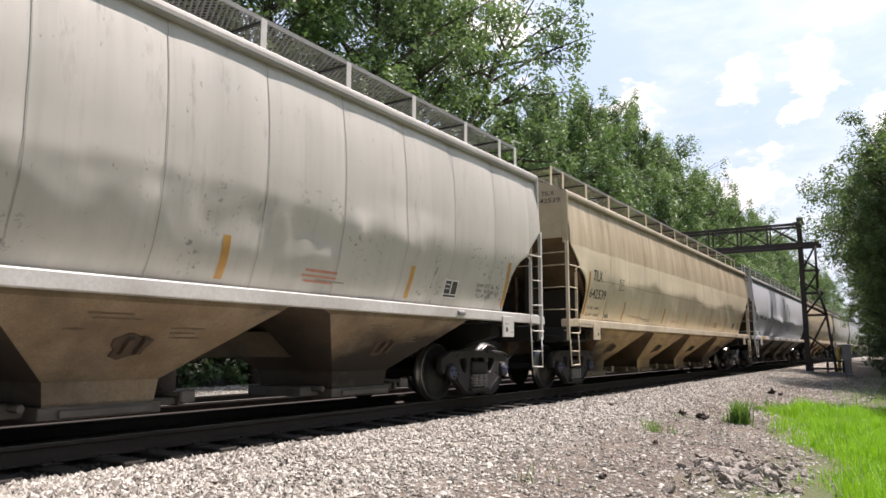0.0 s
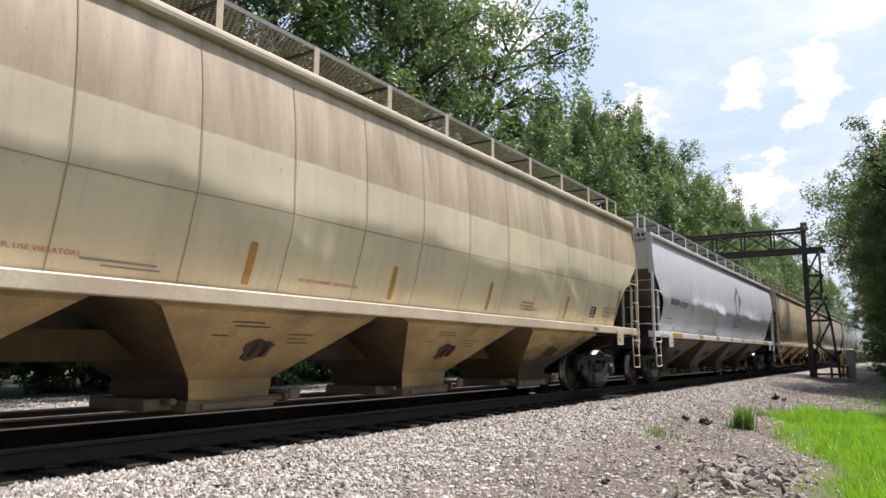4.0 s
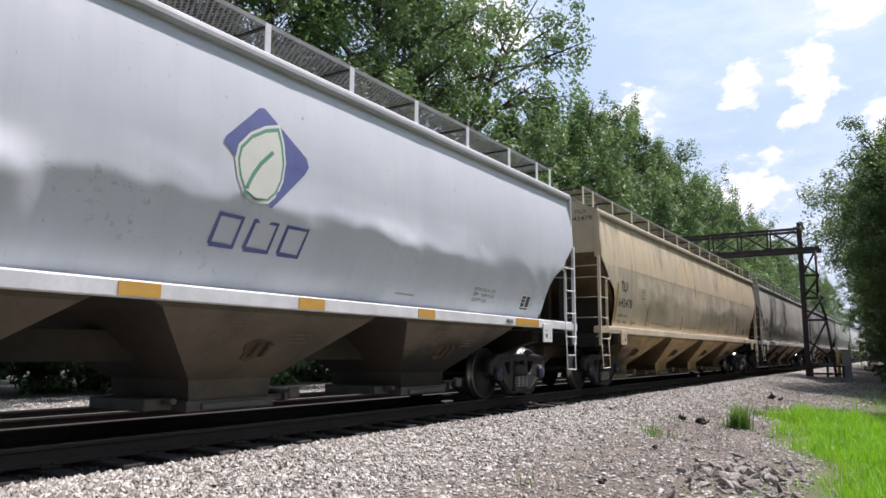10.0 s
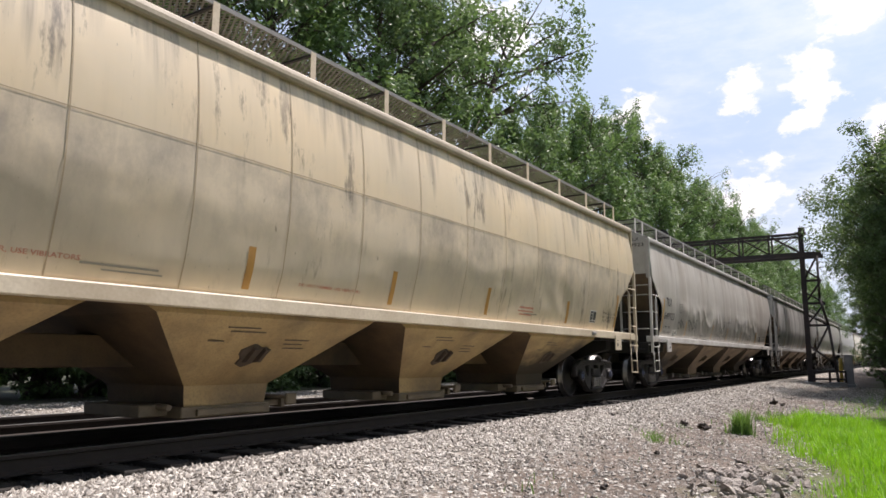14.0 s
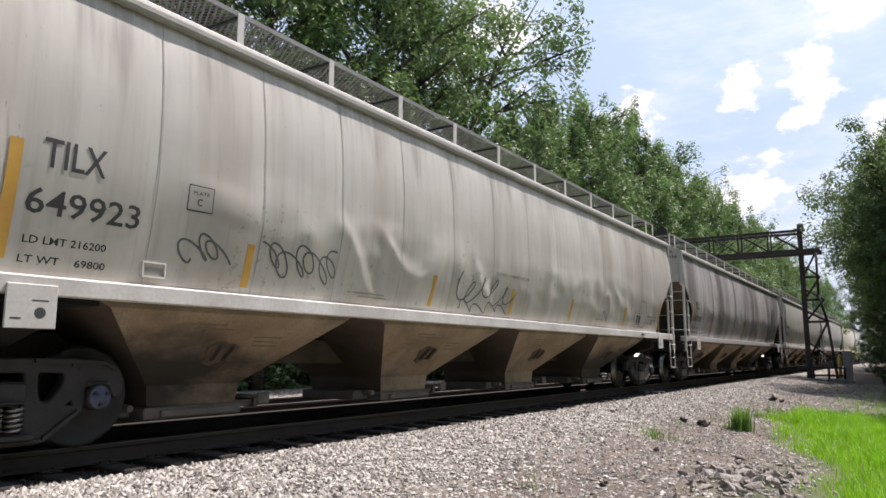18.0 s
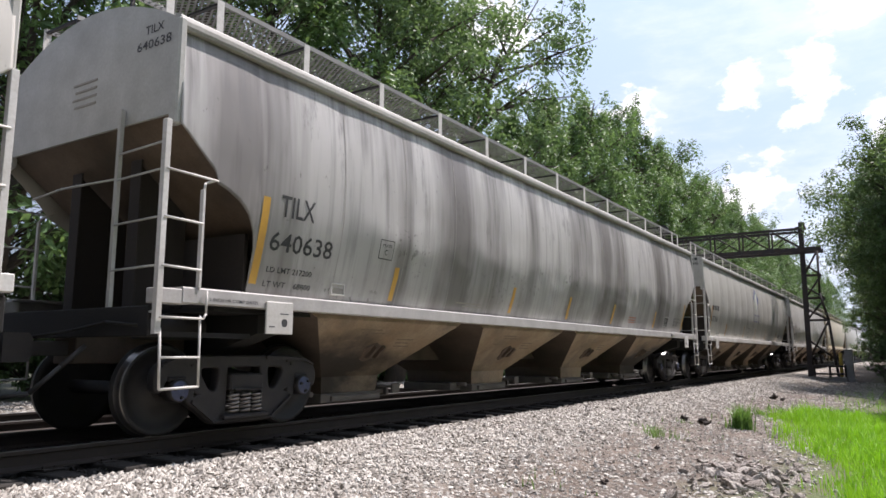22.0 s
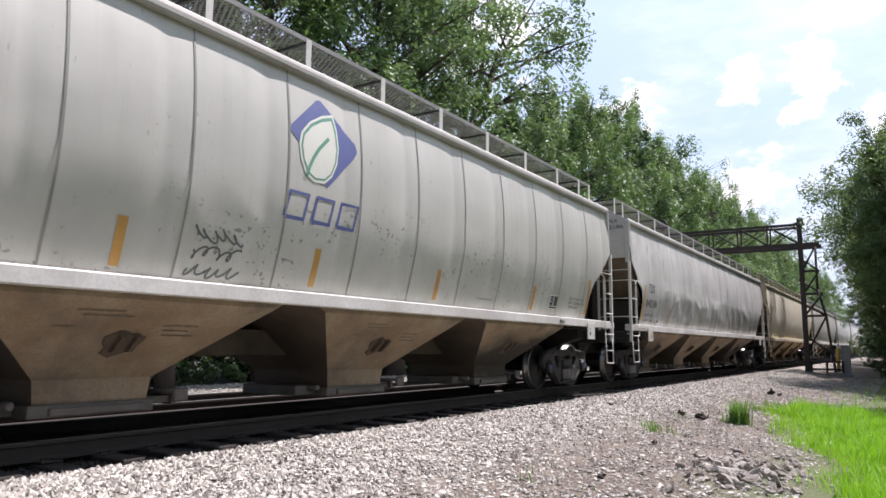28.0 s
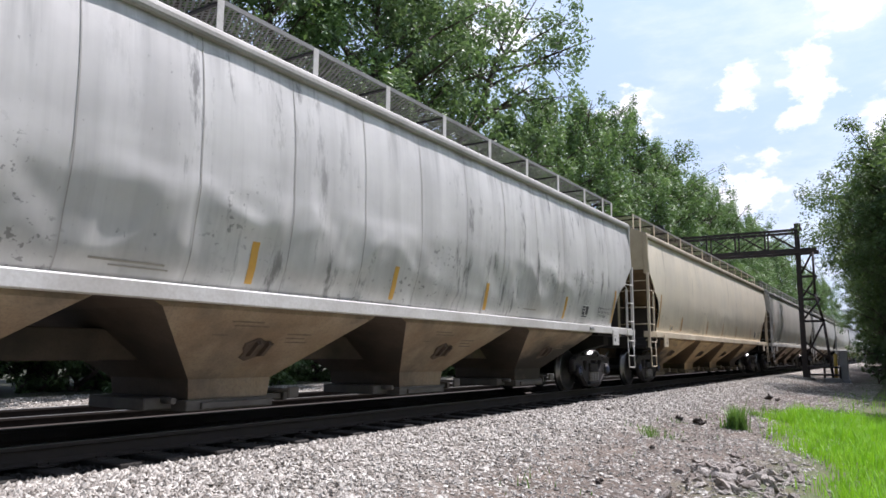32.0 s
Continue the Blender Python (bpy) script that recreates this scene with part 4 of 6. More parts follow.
def spring_mesh():
    """One coil spring wound round z."""
    bm = bmesh.new()
    turns, n, r, wire, seg = 5.5, 66, 0.062, 0.0155, 5
    rings = []
    for i in range(n + 1):
        k = 2 * math.pi * turns * i / n
        c = Vector((r * math.cos(k), r * math.sin(k), 0.195 + 0.225 * i / n))
        out = Vector((math.cos(k), math.sin(k), 0))
        rings.append([bm.verts.new(c + out * wire * math.cos(w) + Vector((0, 0, wire * math.sin(w)))) for w in [2 * math.pi * j / seg for j in range(seg)]])
    for p, q in zip(rings, rings[1:]):
        for j in range(seg):
            bm.faces.new((p[j], q[j], q[(j + 1) % seg], p[(j + 1) % seg])).smooth = True
    bmesh.ops.recalc_face_normals(bm, faces=bm.faces)
    return bm


def wheelset_mesh():
    """Axle, two wheels and the bearing end caps, round the y axis at its own centre."""
    bm = bmesh.new()
    turned(bm, [(0.09, -1.02, 0), (0.075, -0.9, 0), (0.08, 0.9, 0), (0.09, 1.02, 0)], 12)
    for s in (-1, 1):
        turned(bm, [(0.12, s * 0.85, 0), (0.15, s * 0.845, 0), (0.2, s * 0.80, 0), (0.37, s * 0.775, 0), (0.40, s * 0.815, 0), (0.447, s * 0.818, 1), (0.457, s * 0.80, 1), (0.460, s * 0.715, 0), (0.488, s * 0.70, 0), (0.485, s * 0.68, 0), (0.40, s * 0.685, 0), (0.36, s * 0.72, 0), (0.14, s * 0.72, 0)], 36)
        turned(bm, [(0.115, s * 0.98, 0), (0.118, s * 1.11, 0), (0.10, s * 1.125, 2), (0.055, s * 1.13, 2), (0.03, s * 1.15, 2)], 14)
        for k in (0.5, 2.6, 4.7):
            c = Vector((0.066 * math.cos(k), s * 1.128, 0.066 * math.sin(k)))
            rod(bm, c, c + Vector((0, s * 0.025, 0)), 0.017, 6, 0)
    bmesh.ops.recalc_face_normals(bm, faces=bm.faces)
    return bm


def lettering(text, x, z, height, width, at, mat, name="lettering"):
    """A mesh of words laid on the bowed side, lower left corner at x, z."""
    cu = bpy.data.curves.new("words", "FONT")
    cu.body, cu.resolution_u, cu.offset = text, 2, 0.01
    ob = bpy.data.objects.new("words", cu)
    me = bpy.data.meshes.new_from_object(ob)
    bpy.data.objects.remove(ob)
    bpy.data.curves.remove(cu)
    co = np.array([v.co[:] for v in me.vertices])
    lo, hi = co.min(0), co.max(0)
    bm = bmesh.new()
    bm.from_mesh(me)
    for v in bm.verts:
        v.co = (x + (v.co.x - lo[0]) / (hi[0] - lo[0]) * width, 0.0, z + (v.co.y - lo[1]) / (hi[1] - lo[1]) * height)
    # cut large letters finely enough to follow the bowed sheet
    for i in range(1, 6 if height > 0.15 else 1):
        bmesh.ops.bisect_plane(bm, geom=bm.verts[:] + bm.edges[:] + bm.faces[:], plane_co=(0, 0, z + height * i / 6), plane_no=(0, 0, 1))
    for v in bm.verts:
        v.co.y = -at(v.co.x, v.co.z) - 0.004
    for f in bm.faces:
        f.smooth = False
        f.normal_update()
        if f.normal.y > 0:
            f.normal_flip()
    bm.to_mesh(me)
    bm.free()
    me.materials.append(mat)
    return me


def laid(outline_rows, at, mat, lift=0.005, name="marking"):
    """A thin sheet of quads laid on the side: rows of (x, z) points."""
    vs, fs = [], []
    n = len(outline_rows[0])
    for row in outline_rows:
        for x, z in row:
            vs.append((x, -at(x, z) - lift, z))
    for j in range(len(outline_rows) - 1):
        for i in range(n - 1):
            a = j * n + i
            fs.append((a, a + 1, a + n + 1, a + n))
    return raw_mesh(name, vs, fs, mat, True)


def patch(x0, x1, z0, z1, at, mat, lift=0.005, nx=2, nz=5, lean=0.0, name="marking"):
    rows = [[(x0 + (x1 - x0) * i / nx + lean * j / nz, z0 + (z1 - z0) * j / nz) for i in range(nx + 1)] for j in range(nz + 1)]
    return laid(rows, at, mat, lift, name)


def stroke(pts, w, at, mat, lift=0.006, name="graffiti"):
    """A painted line along pts, w wide."""
    vs, fs = [], []
    for i, (x, z) in enumerate(pts):
        a, b = pts[max(0, i - 1)], pts[min(len(pts) - 1, i + 1)]
        dx, dz = b[0] - a[0], b[1] - a[1]
        k = math.hypot(dx, dz) or 1.0
        for s in (-1, 1):
            px, pz = x - dz / k * w * s / 2, z + dx / k * w * s / 2
            vs.append((px, -at(px, pz) - lift, pz))
    for i in range(len(pts) - 1):
        fs.append((2 * i, 2 * i + 2, 2 * i + 3, 2 * i + 1))
    return raw_mesh(name, vs, fs, mat)


def emblem(car, at, lx, lz, k=1.0):
    """Navy diamond with a cream and green leaf, its left corner at lx, lz; three slanted navy frames stand for the lettering."""
    def local(p):
        u, v = p[0] - 405, p[1] - 190
        return lx + k * (0.005076 * u + 0.000164 * v), lz + k * (0.00116 * u - 0.003556 * v)

    def filled(pts, mat, lift, name, label=""):
        q = [local(p) for p in pts]
        fine = []
        for (a, b), (c, d) in zip(q, q[1:] + q[:1]):
            n = max(1, int(math.hypot(c - a, d - b) / 0.1))
            fine += [(a + (c - a) * i / n, b + (d - b) * i / n) for i in range(n)]
        fine.append(fine[0])
        cx, cz = sum(p[0] for p in fine) / len(fine), sum(p[1] for p in fine) / len(fine)
        rows = [[(cx + (x - cx) * r, cz + (z - cz) * r) for x, z in fine] for r in (0.01, 0.33, 0.66, 1.0)]
        part(name, laid(rows, at, mat, lift), None, car, label)

    filled([(410, 178), (498, 90), (512, 90), (628, 240), (634, 268), (622, 290), (525, 387), (512, 372), (420, 215), (405, 195)], M["navy"], 0.005, "emblem", "navy diamond emblem with a leaf shape")
    leaf = [(552, 137), (512, 143), (470, 165), (440, 200), (432, 240), (437, 290), (452, 340), (480, 368), (515, 374), (540, 352), (558, 310), (566, 255), (562, 190)]
    shrink = lambda pts, f, m: [(m[0] + (x - m[0]) * f, m[1] + (y - m[1]) * f) for x, y in pts]
    filled(leaf, M["cream"], 0.0065, "emblem_leaf")
    filled(shrink(leaf, 0.92, (508, 262)), M["leaf_green"], 0.008, "emblem_edge")
    filled(shrink(leaf, 0.84, (500, 278)), M["cream"], 0.0095, "emblem_leaf")
    rib = [local(p) for p in ((455, 345), (463, 315), (477, 285), (497, 255), (530, 222))]
    part("emblem_rib", stroke(rib, 0.045, at, M["leaf_green"], 0.0115), None, car)
    for i in range(3):
        a, z = lx + k * (-0.02 + 0.44 * i), lz - k * 1.0
        w, h = 0.3 * k, 0.29 * k
        part("emblem_frame", stroke([(a, z), (a + w, z), (a + w + 0.06, z + h), (a + 0.06, z + h), (a, z)], 0.05, at, M["navy"]), None, car)


def scribble(seed, x0, z0, w, h, loops):
    rng = random.Random(seed)
    ph = [rng.uniform(0, 6.28) for _ in range(4)]
    pts = []
    n = loops * 18
    for i in range(n + 1):
        u = i / n
        a = 2 * math.pi * loops * u
        pts.append((x0 + w * u + 0.34 * h * math.sin(a + ph[0]) + 0.12 * h * math.sin(a * 0.5 + ph[1]), z0 + h * (0.5 + 0.36 * math.cos(a + ph[2]) + 0.14 * math.sin(a * 0.37 + ph[3]))))
    return pts


STRIPS = (3.55, 7.0, 9.5, 12.1, 15.35)
SEAMS = [1.12 + 1.27 * i for i in range(1, 14)]


def hopper_car(spec):
    """A four-bay covered hopper car, its left body corner at the thing's origin on the rail head."""
    car = tagged(new("covered_hopper_car"), spec["label"], "railway car", "covered hopper cars of the train")
    at = side_shape(spec)
    paint, trim, bay, tint = spec["paint"], spec["trim"], spec["bay"], spec["tint"]
    turn = pose(BODY, 0, 0, 0, 0, 180)
    part("side_sheet", side_mesh(spec), None, car, spec["side"]).modifiers.new("thickness", "SOLIDIFY").thickness = 0.014
    back = part("side_sheet", shared(("side_back", tint), lambda: back_side(), paint), None, car)
    back.matrix_basis = turn

    def both(name, key, make, mat, label=""):
        for m in (Matrix(), turn):
            part(name, shared((key, tint), make, mat), None, car, label).matrix_basis = m
    both("end_sheet", "end_sheet", end_sheet_mesh, trim)
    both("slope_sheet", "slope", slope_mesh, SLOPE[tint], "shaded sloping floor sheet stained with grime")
    part("roof", shared(("roof", tint), roof_mesh, trim), None, car)
    part("hatch_cover", shared(("hatch", tint), hatch_mesh, trim), None, car)
    both("top_chord", "chord", chord_mesh, CHORD[tint], "rounded top chord dulled by soot")
    both("side_sill", "sill_" + spec["sill"].name, sill_mesh, spec["sill"], spec.get("sill_label", ""))
    both("corner_post", "corner_l", lambda: corner_mesh(-0.045), trim)
    both("corner_post", "corner_r", lambda: corner_mesh(BODY - 0.035), trim)
    for m in (Matrix(), turn):
        for mirror in (False, True):
            build_ladder(car, spec["sill"], tint, mirror, m)
    both("end_ladder", "end_ladder", end_ladder_mesh, trim)
    both("jacking_plate", "pad_l", plate_pad_mesh, [spec["sill"], M["black"]])
    both("jacking_plate", "pad_r", lambda: mirrored(plate_pad_mesh()), [spec["sill"], M["black"]])
    both("walkway", "grating", grating_mesh, M["grate"], "expanded metal roof walkway")
    for x in STANDS:
        for m in (Matrix(), turn):
            st = part("walkway_bracket", shared(("stand", tint), stand_mesh, spec["sill"]), None, car)
            st.matrix_basis = m @ Matrix.Translation((x, 0, 0))
            # dark steel here paints in the shade under the walkway
            part("crossbar", shared(("crossbar",), crossbar_mesh, M["steel_dark"]), None, st)
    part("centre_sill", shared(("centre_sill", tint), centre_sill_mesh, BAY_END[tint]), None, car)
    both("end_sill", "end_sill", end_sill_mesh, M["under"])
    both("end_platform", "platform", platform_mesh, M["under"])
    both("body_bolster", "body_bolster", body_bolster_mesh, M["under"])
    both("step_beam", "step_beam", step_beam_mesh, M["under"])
    part("air_reservoir", shared(("reservoir",), reservoir_mesh, M["under"]), None, car)
    both("air_hose", "hose", hose_mesh, M["black"])
    both("cut_lever", "lever", cut_lever_mesh, M["under"])
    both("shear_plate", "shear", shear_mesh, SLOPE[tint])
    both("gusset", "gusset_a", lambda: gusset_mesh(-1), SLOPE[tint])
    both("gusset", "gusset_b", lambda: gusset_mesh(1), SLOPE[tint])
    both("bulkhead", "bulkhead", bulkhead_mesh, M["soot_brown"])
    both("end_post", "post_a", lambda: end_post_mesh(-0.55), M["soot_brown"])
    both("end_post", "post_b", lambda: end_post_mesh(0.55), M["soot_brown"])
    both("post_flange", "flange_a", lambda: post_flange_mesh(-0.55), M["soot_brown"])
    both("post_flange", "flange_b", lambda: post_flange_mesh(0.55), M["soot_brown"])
    both("coupler", "coupler", coupler_mesh, M["steel_dark"])
    for i in range(4):
        c = BAYS[i]
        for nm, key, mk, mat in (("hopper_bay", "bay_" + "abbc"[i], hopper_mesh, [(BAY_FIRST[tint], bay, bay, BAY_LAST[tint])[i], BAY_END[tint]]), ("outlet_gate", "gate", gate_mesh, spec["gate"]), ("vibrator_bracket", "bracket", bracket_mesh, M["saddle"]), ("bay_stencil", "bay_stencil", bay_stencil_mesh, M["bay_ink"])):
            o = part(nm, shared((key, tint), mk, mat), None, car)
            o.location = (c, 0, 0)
            if nm == "bay_stencil":
                tagged(o, kind="stuff")
    wheels = []
    for cx in (1.39, BODY - 1.39):
        tk = part("truck", shared(("bolster",), bolster_mesh, M["steel_dark"]), None, car)
        tk.location = (cx, 0, 0)
        for s in (-1, 1):
            part("side_frame", shared(("side_frame",), side_frame_mesh, M["steel_dark"]), None, tk).location = (0, s * 1.0, 0)
            for dx in (-0.16, 0.0, 0.16):
                part("spring", shared(("spring",), spring_mesh, M["spring"]), None, tk).location = (dx, s * 1.075, 0)
        for dx in (-0.875, 0.875):
            w = part("wheelset", shared(("wheelset",), wheelset_mesh, [M["steel_wheel"], M["tread"], M["cap_blue"]]), None, tk)
            w.location = (dx, 0, 0.457)
            wheels.append((w, dx))
    # markings
    seam_w = spec.get("seam_w", 0.006)
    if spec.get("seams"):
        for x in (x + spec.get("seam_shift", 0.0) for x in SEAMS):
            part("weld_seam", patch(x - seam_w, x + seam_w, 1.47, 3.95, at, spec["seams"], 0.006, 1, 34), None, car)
    if spec.get("belt"):
        z = spec["belt"]
        part("belt_seam", patch(1.3, BODY - 1.3, z - 0.005, z + 0.005, at, spec["seams"], 0.006, 140, 1), None, car)
    strip = spec.get("strip")
    if strip:
        for x in (x + spec.get("strip_shift", 0.0) for x in STRIPS):
            part("reflective_strip", patch(x - 0.05, x + 0.05, 1.53, 1.97, at, strip), None, car, "amber reflective strip")
        part("reflective_strip", patch(1.082, 1.187, 1.565, 2.49, at, strip), None, car, "tall amber reflective strip")
        part("reflective_strip", patch(BODY - 1.2, BODY - 1.1, 1.55, 2.3, at, strip), None, car, "tall amber reflective strip")
    for text, x, z, h, w in spec.get("text", ()):
        tagged(part("lettering", lettering(text, x, z, h, w, at, M["black"]), None, car), "black stencilled lettering", kind="stuff")
    for key, ink, note in (("red_text", "redmark", "red stencilled warning"), ("faint_text", "faint", "faded black stencilled warning")):
        for text, x, z, h, w in spec.get(key, ()):
            tagged(part("lettering", lettering(text, x, z, h, w, at, M[ink]), None, car), note, kind="stuff")
    holder = part("placard_holder", shared(("placard", tint), placard_mesh, [spec["sill"], M["faint"]]), None, car)
    holder.location = (2.36, -at(2.48, 1.6), 1.53)
    part("card_holder", shared(("card_holder",), card_holder_mesh, M["galv"]), None, car).location = (16.4, -1.61, 1.335)
    for x, z, w, h, mat in spec.get("bars", ()):
        part("stencil_bar", patch(x, x + w, z, z + h, at, M[mat], 0.005, 4, 3 if h > 0.1 else 1), None, car)
    if spec.get("box"):
        x, z = spec["box"]
        part("stencil_frame", stroke([(x, z), (x + 0.28, z), (x + 0.28, z + 0.24), (x, z + 0.24), (x, z)], 0.014, at, M["black"]), None, car)
        part("lettering", lettering("C", x + 0.1, z + 0.05, 0.07, 0.06, at, M["black"]), None, car)
        tagged(part("lettering", lettering("PLATE", x + 0.05, z + 0.155, 0.035, 0.18, at, M["black"]), None, car), kind="stuff")
    if spec.get("plate"):
        x, z = spec.get("plate_x", 16.3), 1.6
        part("data_plate", patch(x, x + 0.36, z, z + 0.27, at, M["white"], 0.005, 8, 8), None, car, "black and white data panel")
        part("data_panel", patch(x + 0.02, x + 0.165, z + 0.06, z + 0.25, at, M["black"], 0.008, 4, 5), None, car)
        part("data_panel", patch(x + 0.195, x + 0.34, z + 0.06, z + 0.25, at, M["black"], 0.008, 4, 5), None, car)
        for line, w, k in (("EXW 10-2  H   9-3", 0.74, 0.22), ("EW    8-10 H 15-0", 0.75, 0.135), ("CU FT 6351", 0.5, 0.05)):
            tagged(part("lettering", lettering(line, x + spec.get("data_gap", 0.93), z + k, 0.056, w, at, M["black"]), None, car), kind="stuff")
        for q in (0.13, 0.19):
            part("data_bar", patch(x + 0.04, x + 0.14, z + q, z + q + 0.014, at, M["white"], 0.010), None, car)
        part("data_panel", patch(x + 0.02, x + 0.34, z + 0.012, z + 0.045, at, M["black"], 0.008, 6, 1), None, car)
    if spec.get("emblem"):
        emblem(car, at, *spec["emblem"])
    for sd, x, z, w, h, loops in spec.get("tags", ()):
        part("graffiti", stroke(scribble(sd, x, z, w, h, loops), 0.022, at, M["tag"]), None, car, "dark spray-painted scribble")
    for pts in spec.get("lines", ()):
        fine = [(a + (c - a) * i / 6, b + (d - b) * i / 6) for (a, b), (c, d) in zip(pts, pts[1:]) for i in range(6)]
        part("graffiti", stroke(fine, 0.016, at, M["tag"]), None, car, "thin dark spray-painted line")
    for x0, x1, mat in spec.get("sill_strips", ()):
        o = bmesh.new()
        box(o, x0, x1, -1.616, -1.609, 1.305, 1.43)
        part("sill_strip", o, M[mat], car, "yellow reflective strip on the white sill")
    if spec.get("text"):
        me = lettering("2 INCH HR COMP SHOES", 0.42, 1.325, 0.034, 0.62, lambda x, z: 1.608, M["black"])
        part("lettering", me, None, car)
    if spec.get("end_text"):
        a, b = spec["end_text"]
        flat = lambda x, z: 0.0
        if not a:
            for k in range(4):
                o = bmesh.new()
                box(o, -0.036, -0.031, -1.40 + 0.13 * k, -1.31 + 0.13 * k, 3.99, 4.08)
                part("stencil_bar", o, M["black"], car)
        for text, y, z, h, w in ((a, -1.05, 4.0, 0.09, 0.3), (b, -1.05, 3.84, 0.10, 0.55)):
            if not text:
                continue
            me = lettering(text, 0, 0, h, w, flat, M["black"])
            ob = part("lettering", me, None, car)
            ob.matrix_basis = pose(-0.03, y + w / 2 - 0.1, z, 0, 0, -90)
        for k in range(4):
            o = bmesh.new()
            box(o, -0.036, -0.031, -0.2, 0.25 - 0.05 * (k % 2), 3.70 - 0.085 * k, 3.725 - 0.085 * k)
            part("stencil_bar", o, M["faint"], car)
    return car, wheels


def mirrored(bm):
    for v in bm.verts:
        v.co.x = BODY - v.co.x
    bmesh.ops.reverse_faces(bm, faces=bm.faces)
    return bm


def back_side():
    bm = bmesh.new()
    xs = [1.08 * i / 8 for i in range(8)]
    xs = xs + [1.08 + (BODY - 2.16) * i / 12 for i in range(13)] + [BODY - x for x in xs[::-1]]
    cols = []
    for x in xs:
        b = sheet_bottom(x)
        cols.append([bm.verts.new((x, -half_width(b + (4.02 - b) * j / 8), b + (4.02 - b) * j / 8)) for j in range(9)])
    for p, q in zip(cols, cols[1:]):
        for j in range(8):
            bm.faces.new((p[j], q[j], q[j + 1], p[j + 1])).smooth = True
    return bm


TAN = (0.69, 0.56, 0.37)
GREY = (0.54, 0.51, 0.46)
PALE = (0.565, 0.582, 0.618)
P = {
    "light_grey": car_paint("light_grey_car_paint", GREY, (0.30, 0.29, 0.26), 0.25, 0, 0.5, 1.0, (0.50, 0.48, 0.43), specks=0.9, smear=0.35),
    "tan": car_paint("tan_car_paint", (0.74, 0.65, 0.475), (0.40, 0.315, 0.21), 0.25, 0.95, 0.25, 2.0, drips=0.5, smear=0.35),
    # low here tones the under-bow half down in place of shade
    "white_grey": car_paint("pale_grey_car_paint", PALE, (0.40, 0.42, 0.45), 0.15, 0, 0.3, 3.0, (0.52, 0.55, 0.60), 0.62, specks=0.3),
    "tan_b": car_paint("sooty_tan_car_paint", TAN, (0.25, 0.215, 0.17), 0.14, 0, 0.3, 4.0, (0.62, 0.53, 0.38), drips=0.6, band=0.95, smear=0.75),
    "cool_grey": car_paint("warm_grey_car_paint", (0.56, 0.535, 0.485), (0.33, 0.285, 0.24), 0.5, 0, 0.4, 5.0, drips=0.55, specks=0.4, broad=0.9, sharp=0.14),
    "sooty": car_paint("sooty_grey_car_paint", (0.455, 0.442, 0.425), (0.14, 0.128, 0.12), 0.86, 0, 0.5, 6.0, (0.44, 0.425, 0.405), broad=0.7, sharp=0.13, drips=0.6, specks=0.5, smear=0.45),
    "rib_grey": car_paint("ribbed_grey_car_paint", (0.51, 0.50, 0.455), (0.34, 0.33, 0.295), 0.22, 0, 0.55, 7.0, specks=0.7),
    "stain_grey": car_paint("stained_grey_car_paint", (0.63, 0.62, 0.59), (0.15, 0.145, 0.135), 0.22, 0, 0.5, 8.0, (0.52, 0.51, 0.49), broad=1.6, drips=0.35, specks=0.6, smear=0.7),
    "cream": car_paint("faded_cream_car_paint", (0.74, 0.67, 0.53), (0.30, 0.27, 0.22), 0.16, 0, 0.35, 9.0, (0.66, 0.61, 0.50), drips=0.2, specks=0.4, smear=0.3),
}
TRIM = {
    "grey": surface("grey_car_trim", (0.47, 0.47, 0.44), (0.27, 0.26, 0.23), 0.6, 0, 2, 30, 0.06),
    "tan": surface("tan_car_trim", (0.47, 0.40, 0.27), (0.28, 0.23, 0.15), 0.6, 0, 2, 30, 0.06),
    "pale": surface("pale_car_trim", (0.5, 0.52, 0.54), (0.36, 0.36, 0.36), 0.6, 0, 2, 30, 0.06),
}
CHORD = {
    "grey": surface("sooty_grey_chord", (0.42, 0.41, 0.375), (0.19, 0.18, 0.16), 0.65, 0, 1.6, 30, 0.1),
    "tan": surface("sooty_tan_chord", (0.45, 0.39, 0.28), (0.20, 0.165, 0.12), 0.65, 0, 1.6, 30, 0.1),
    "pale": surface("dusty_pale_chord", (0.42, 0.43, 0.44), (0.24, 0.24, 0.24), 0.65, 0, 1.6, 30, 0.1),
}
SILL = {
    "grey": surface("white_sill_paint", (0.66, 0.65, 0.62), (0.30, 0.27, 0.23), 0.55, 0, 1.2, 30, 0.06),
    "tan": surface("cream_sill_paint", (0.68, 0.60, 0.46), (0.33, 0.25, 0.16), 0.55, 0, 1.2, 30, 0.06),
    "pale": surface("bright_white_sill_paint", (0.76, 0.77, 0.78), (0.5, 0.5, 0.49), 0.5, 0, 3, 30, 0.06),
}
BAY_TONES = {
    "grey": ((0.39, 0.305, 0.21), (0.24, 0.165, 0.10), (0.085, 0.07, 0.058), 1.0),
    "tan": ((0.52, 0.37, 0.18), (0.36, 0.235, 0.11), (0.13, 0.10, 0.07), 2.0),
    "pale": ((0.16, 0.13, 0.10), (0.11, 0.085, 0.065), (0.05, 0.045, 0.04), 3.0),
}
BAY = {k: grimy(k + "_bay_paint", *v) for k, v in BAY_TONES.items()}
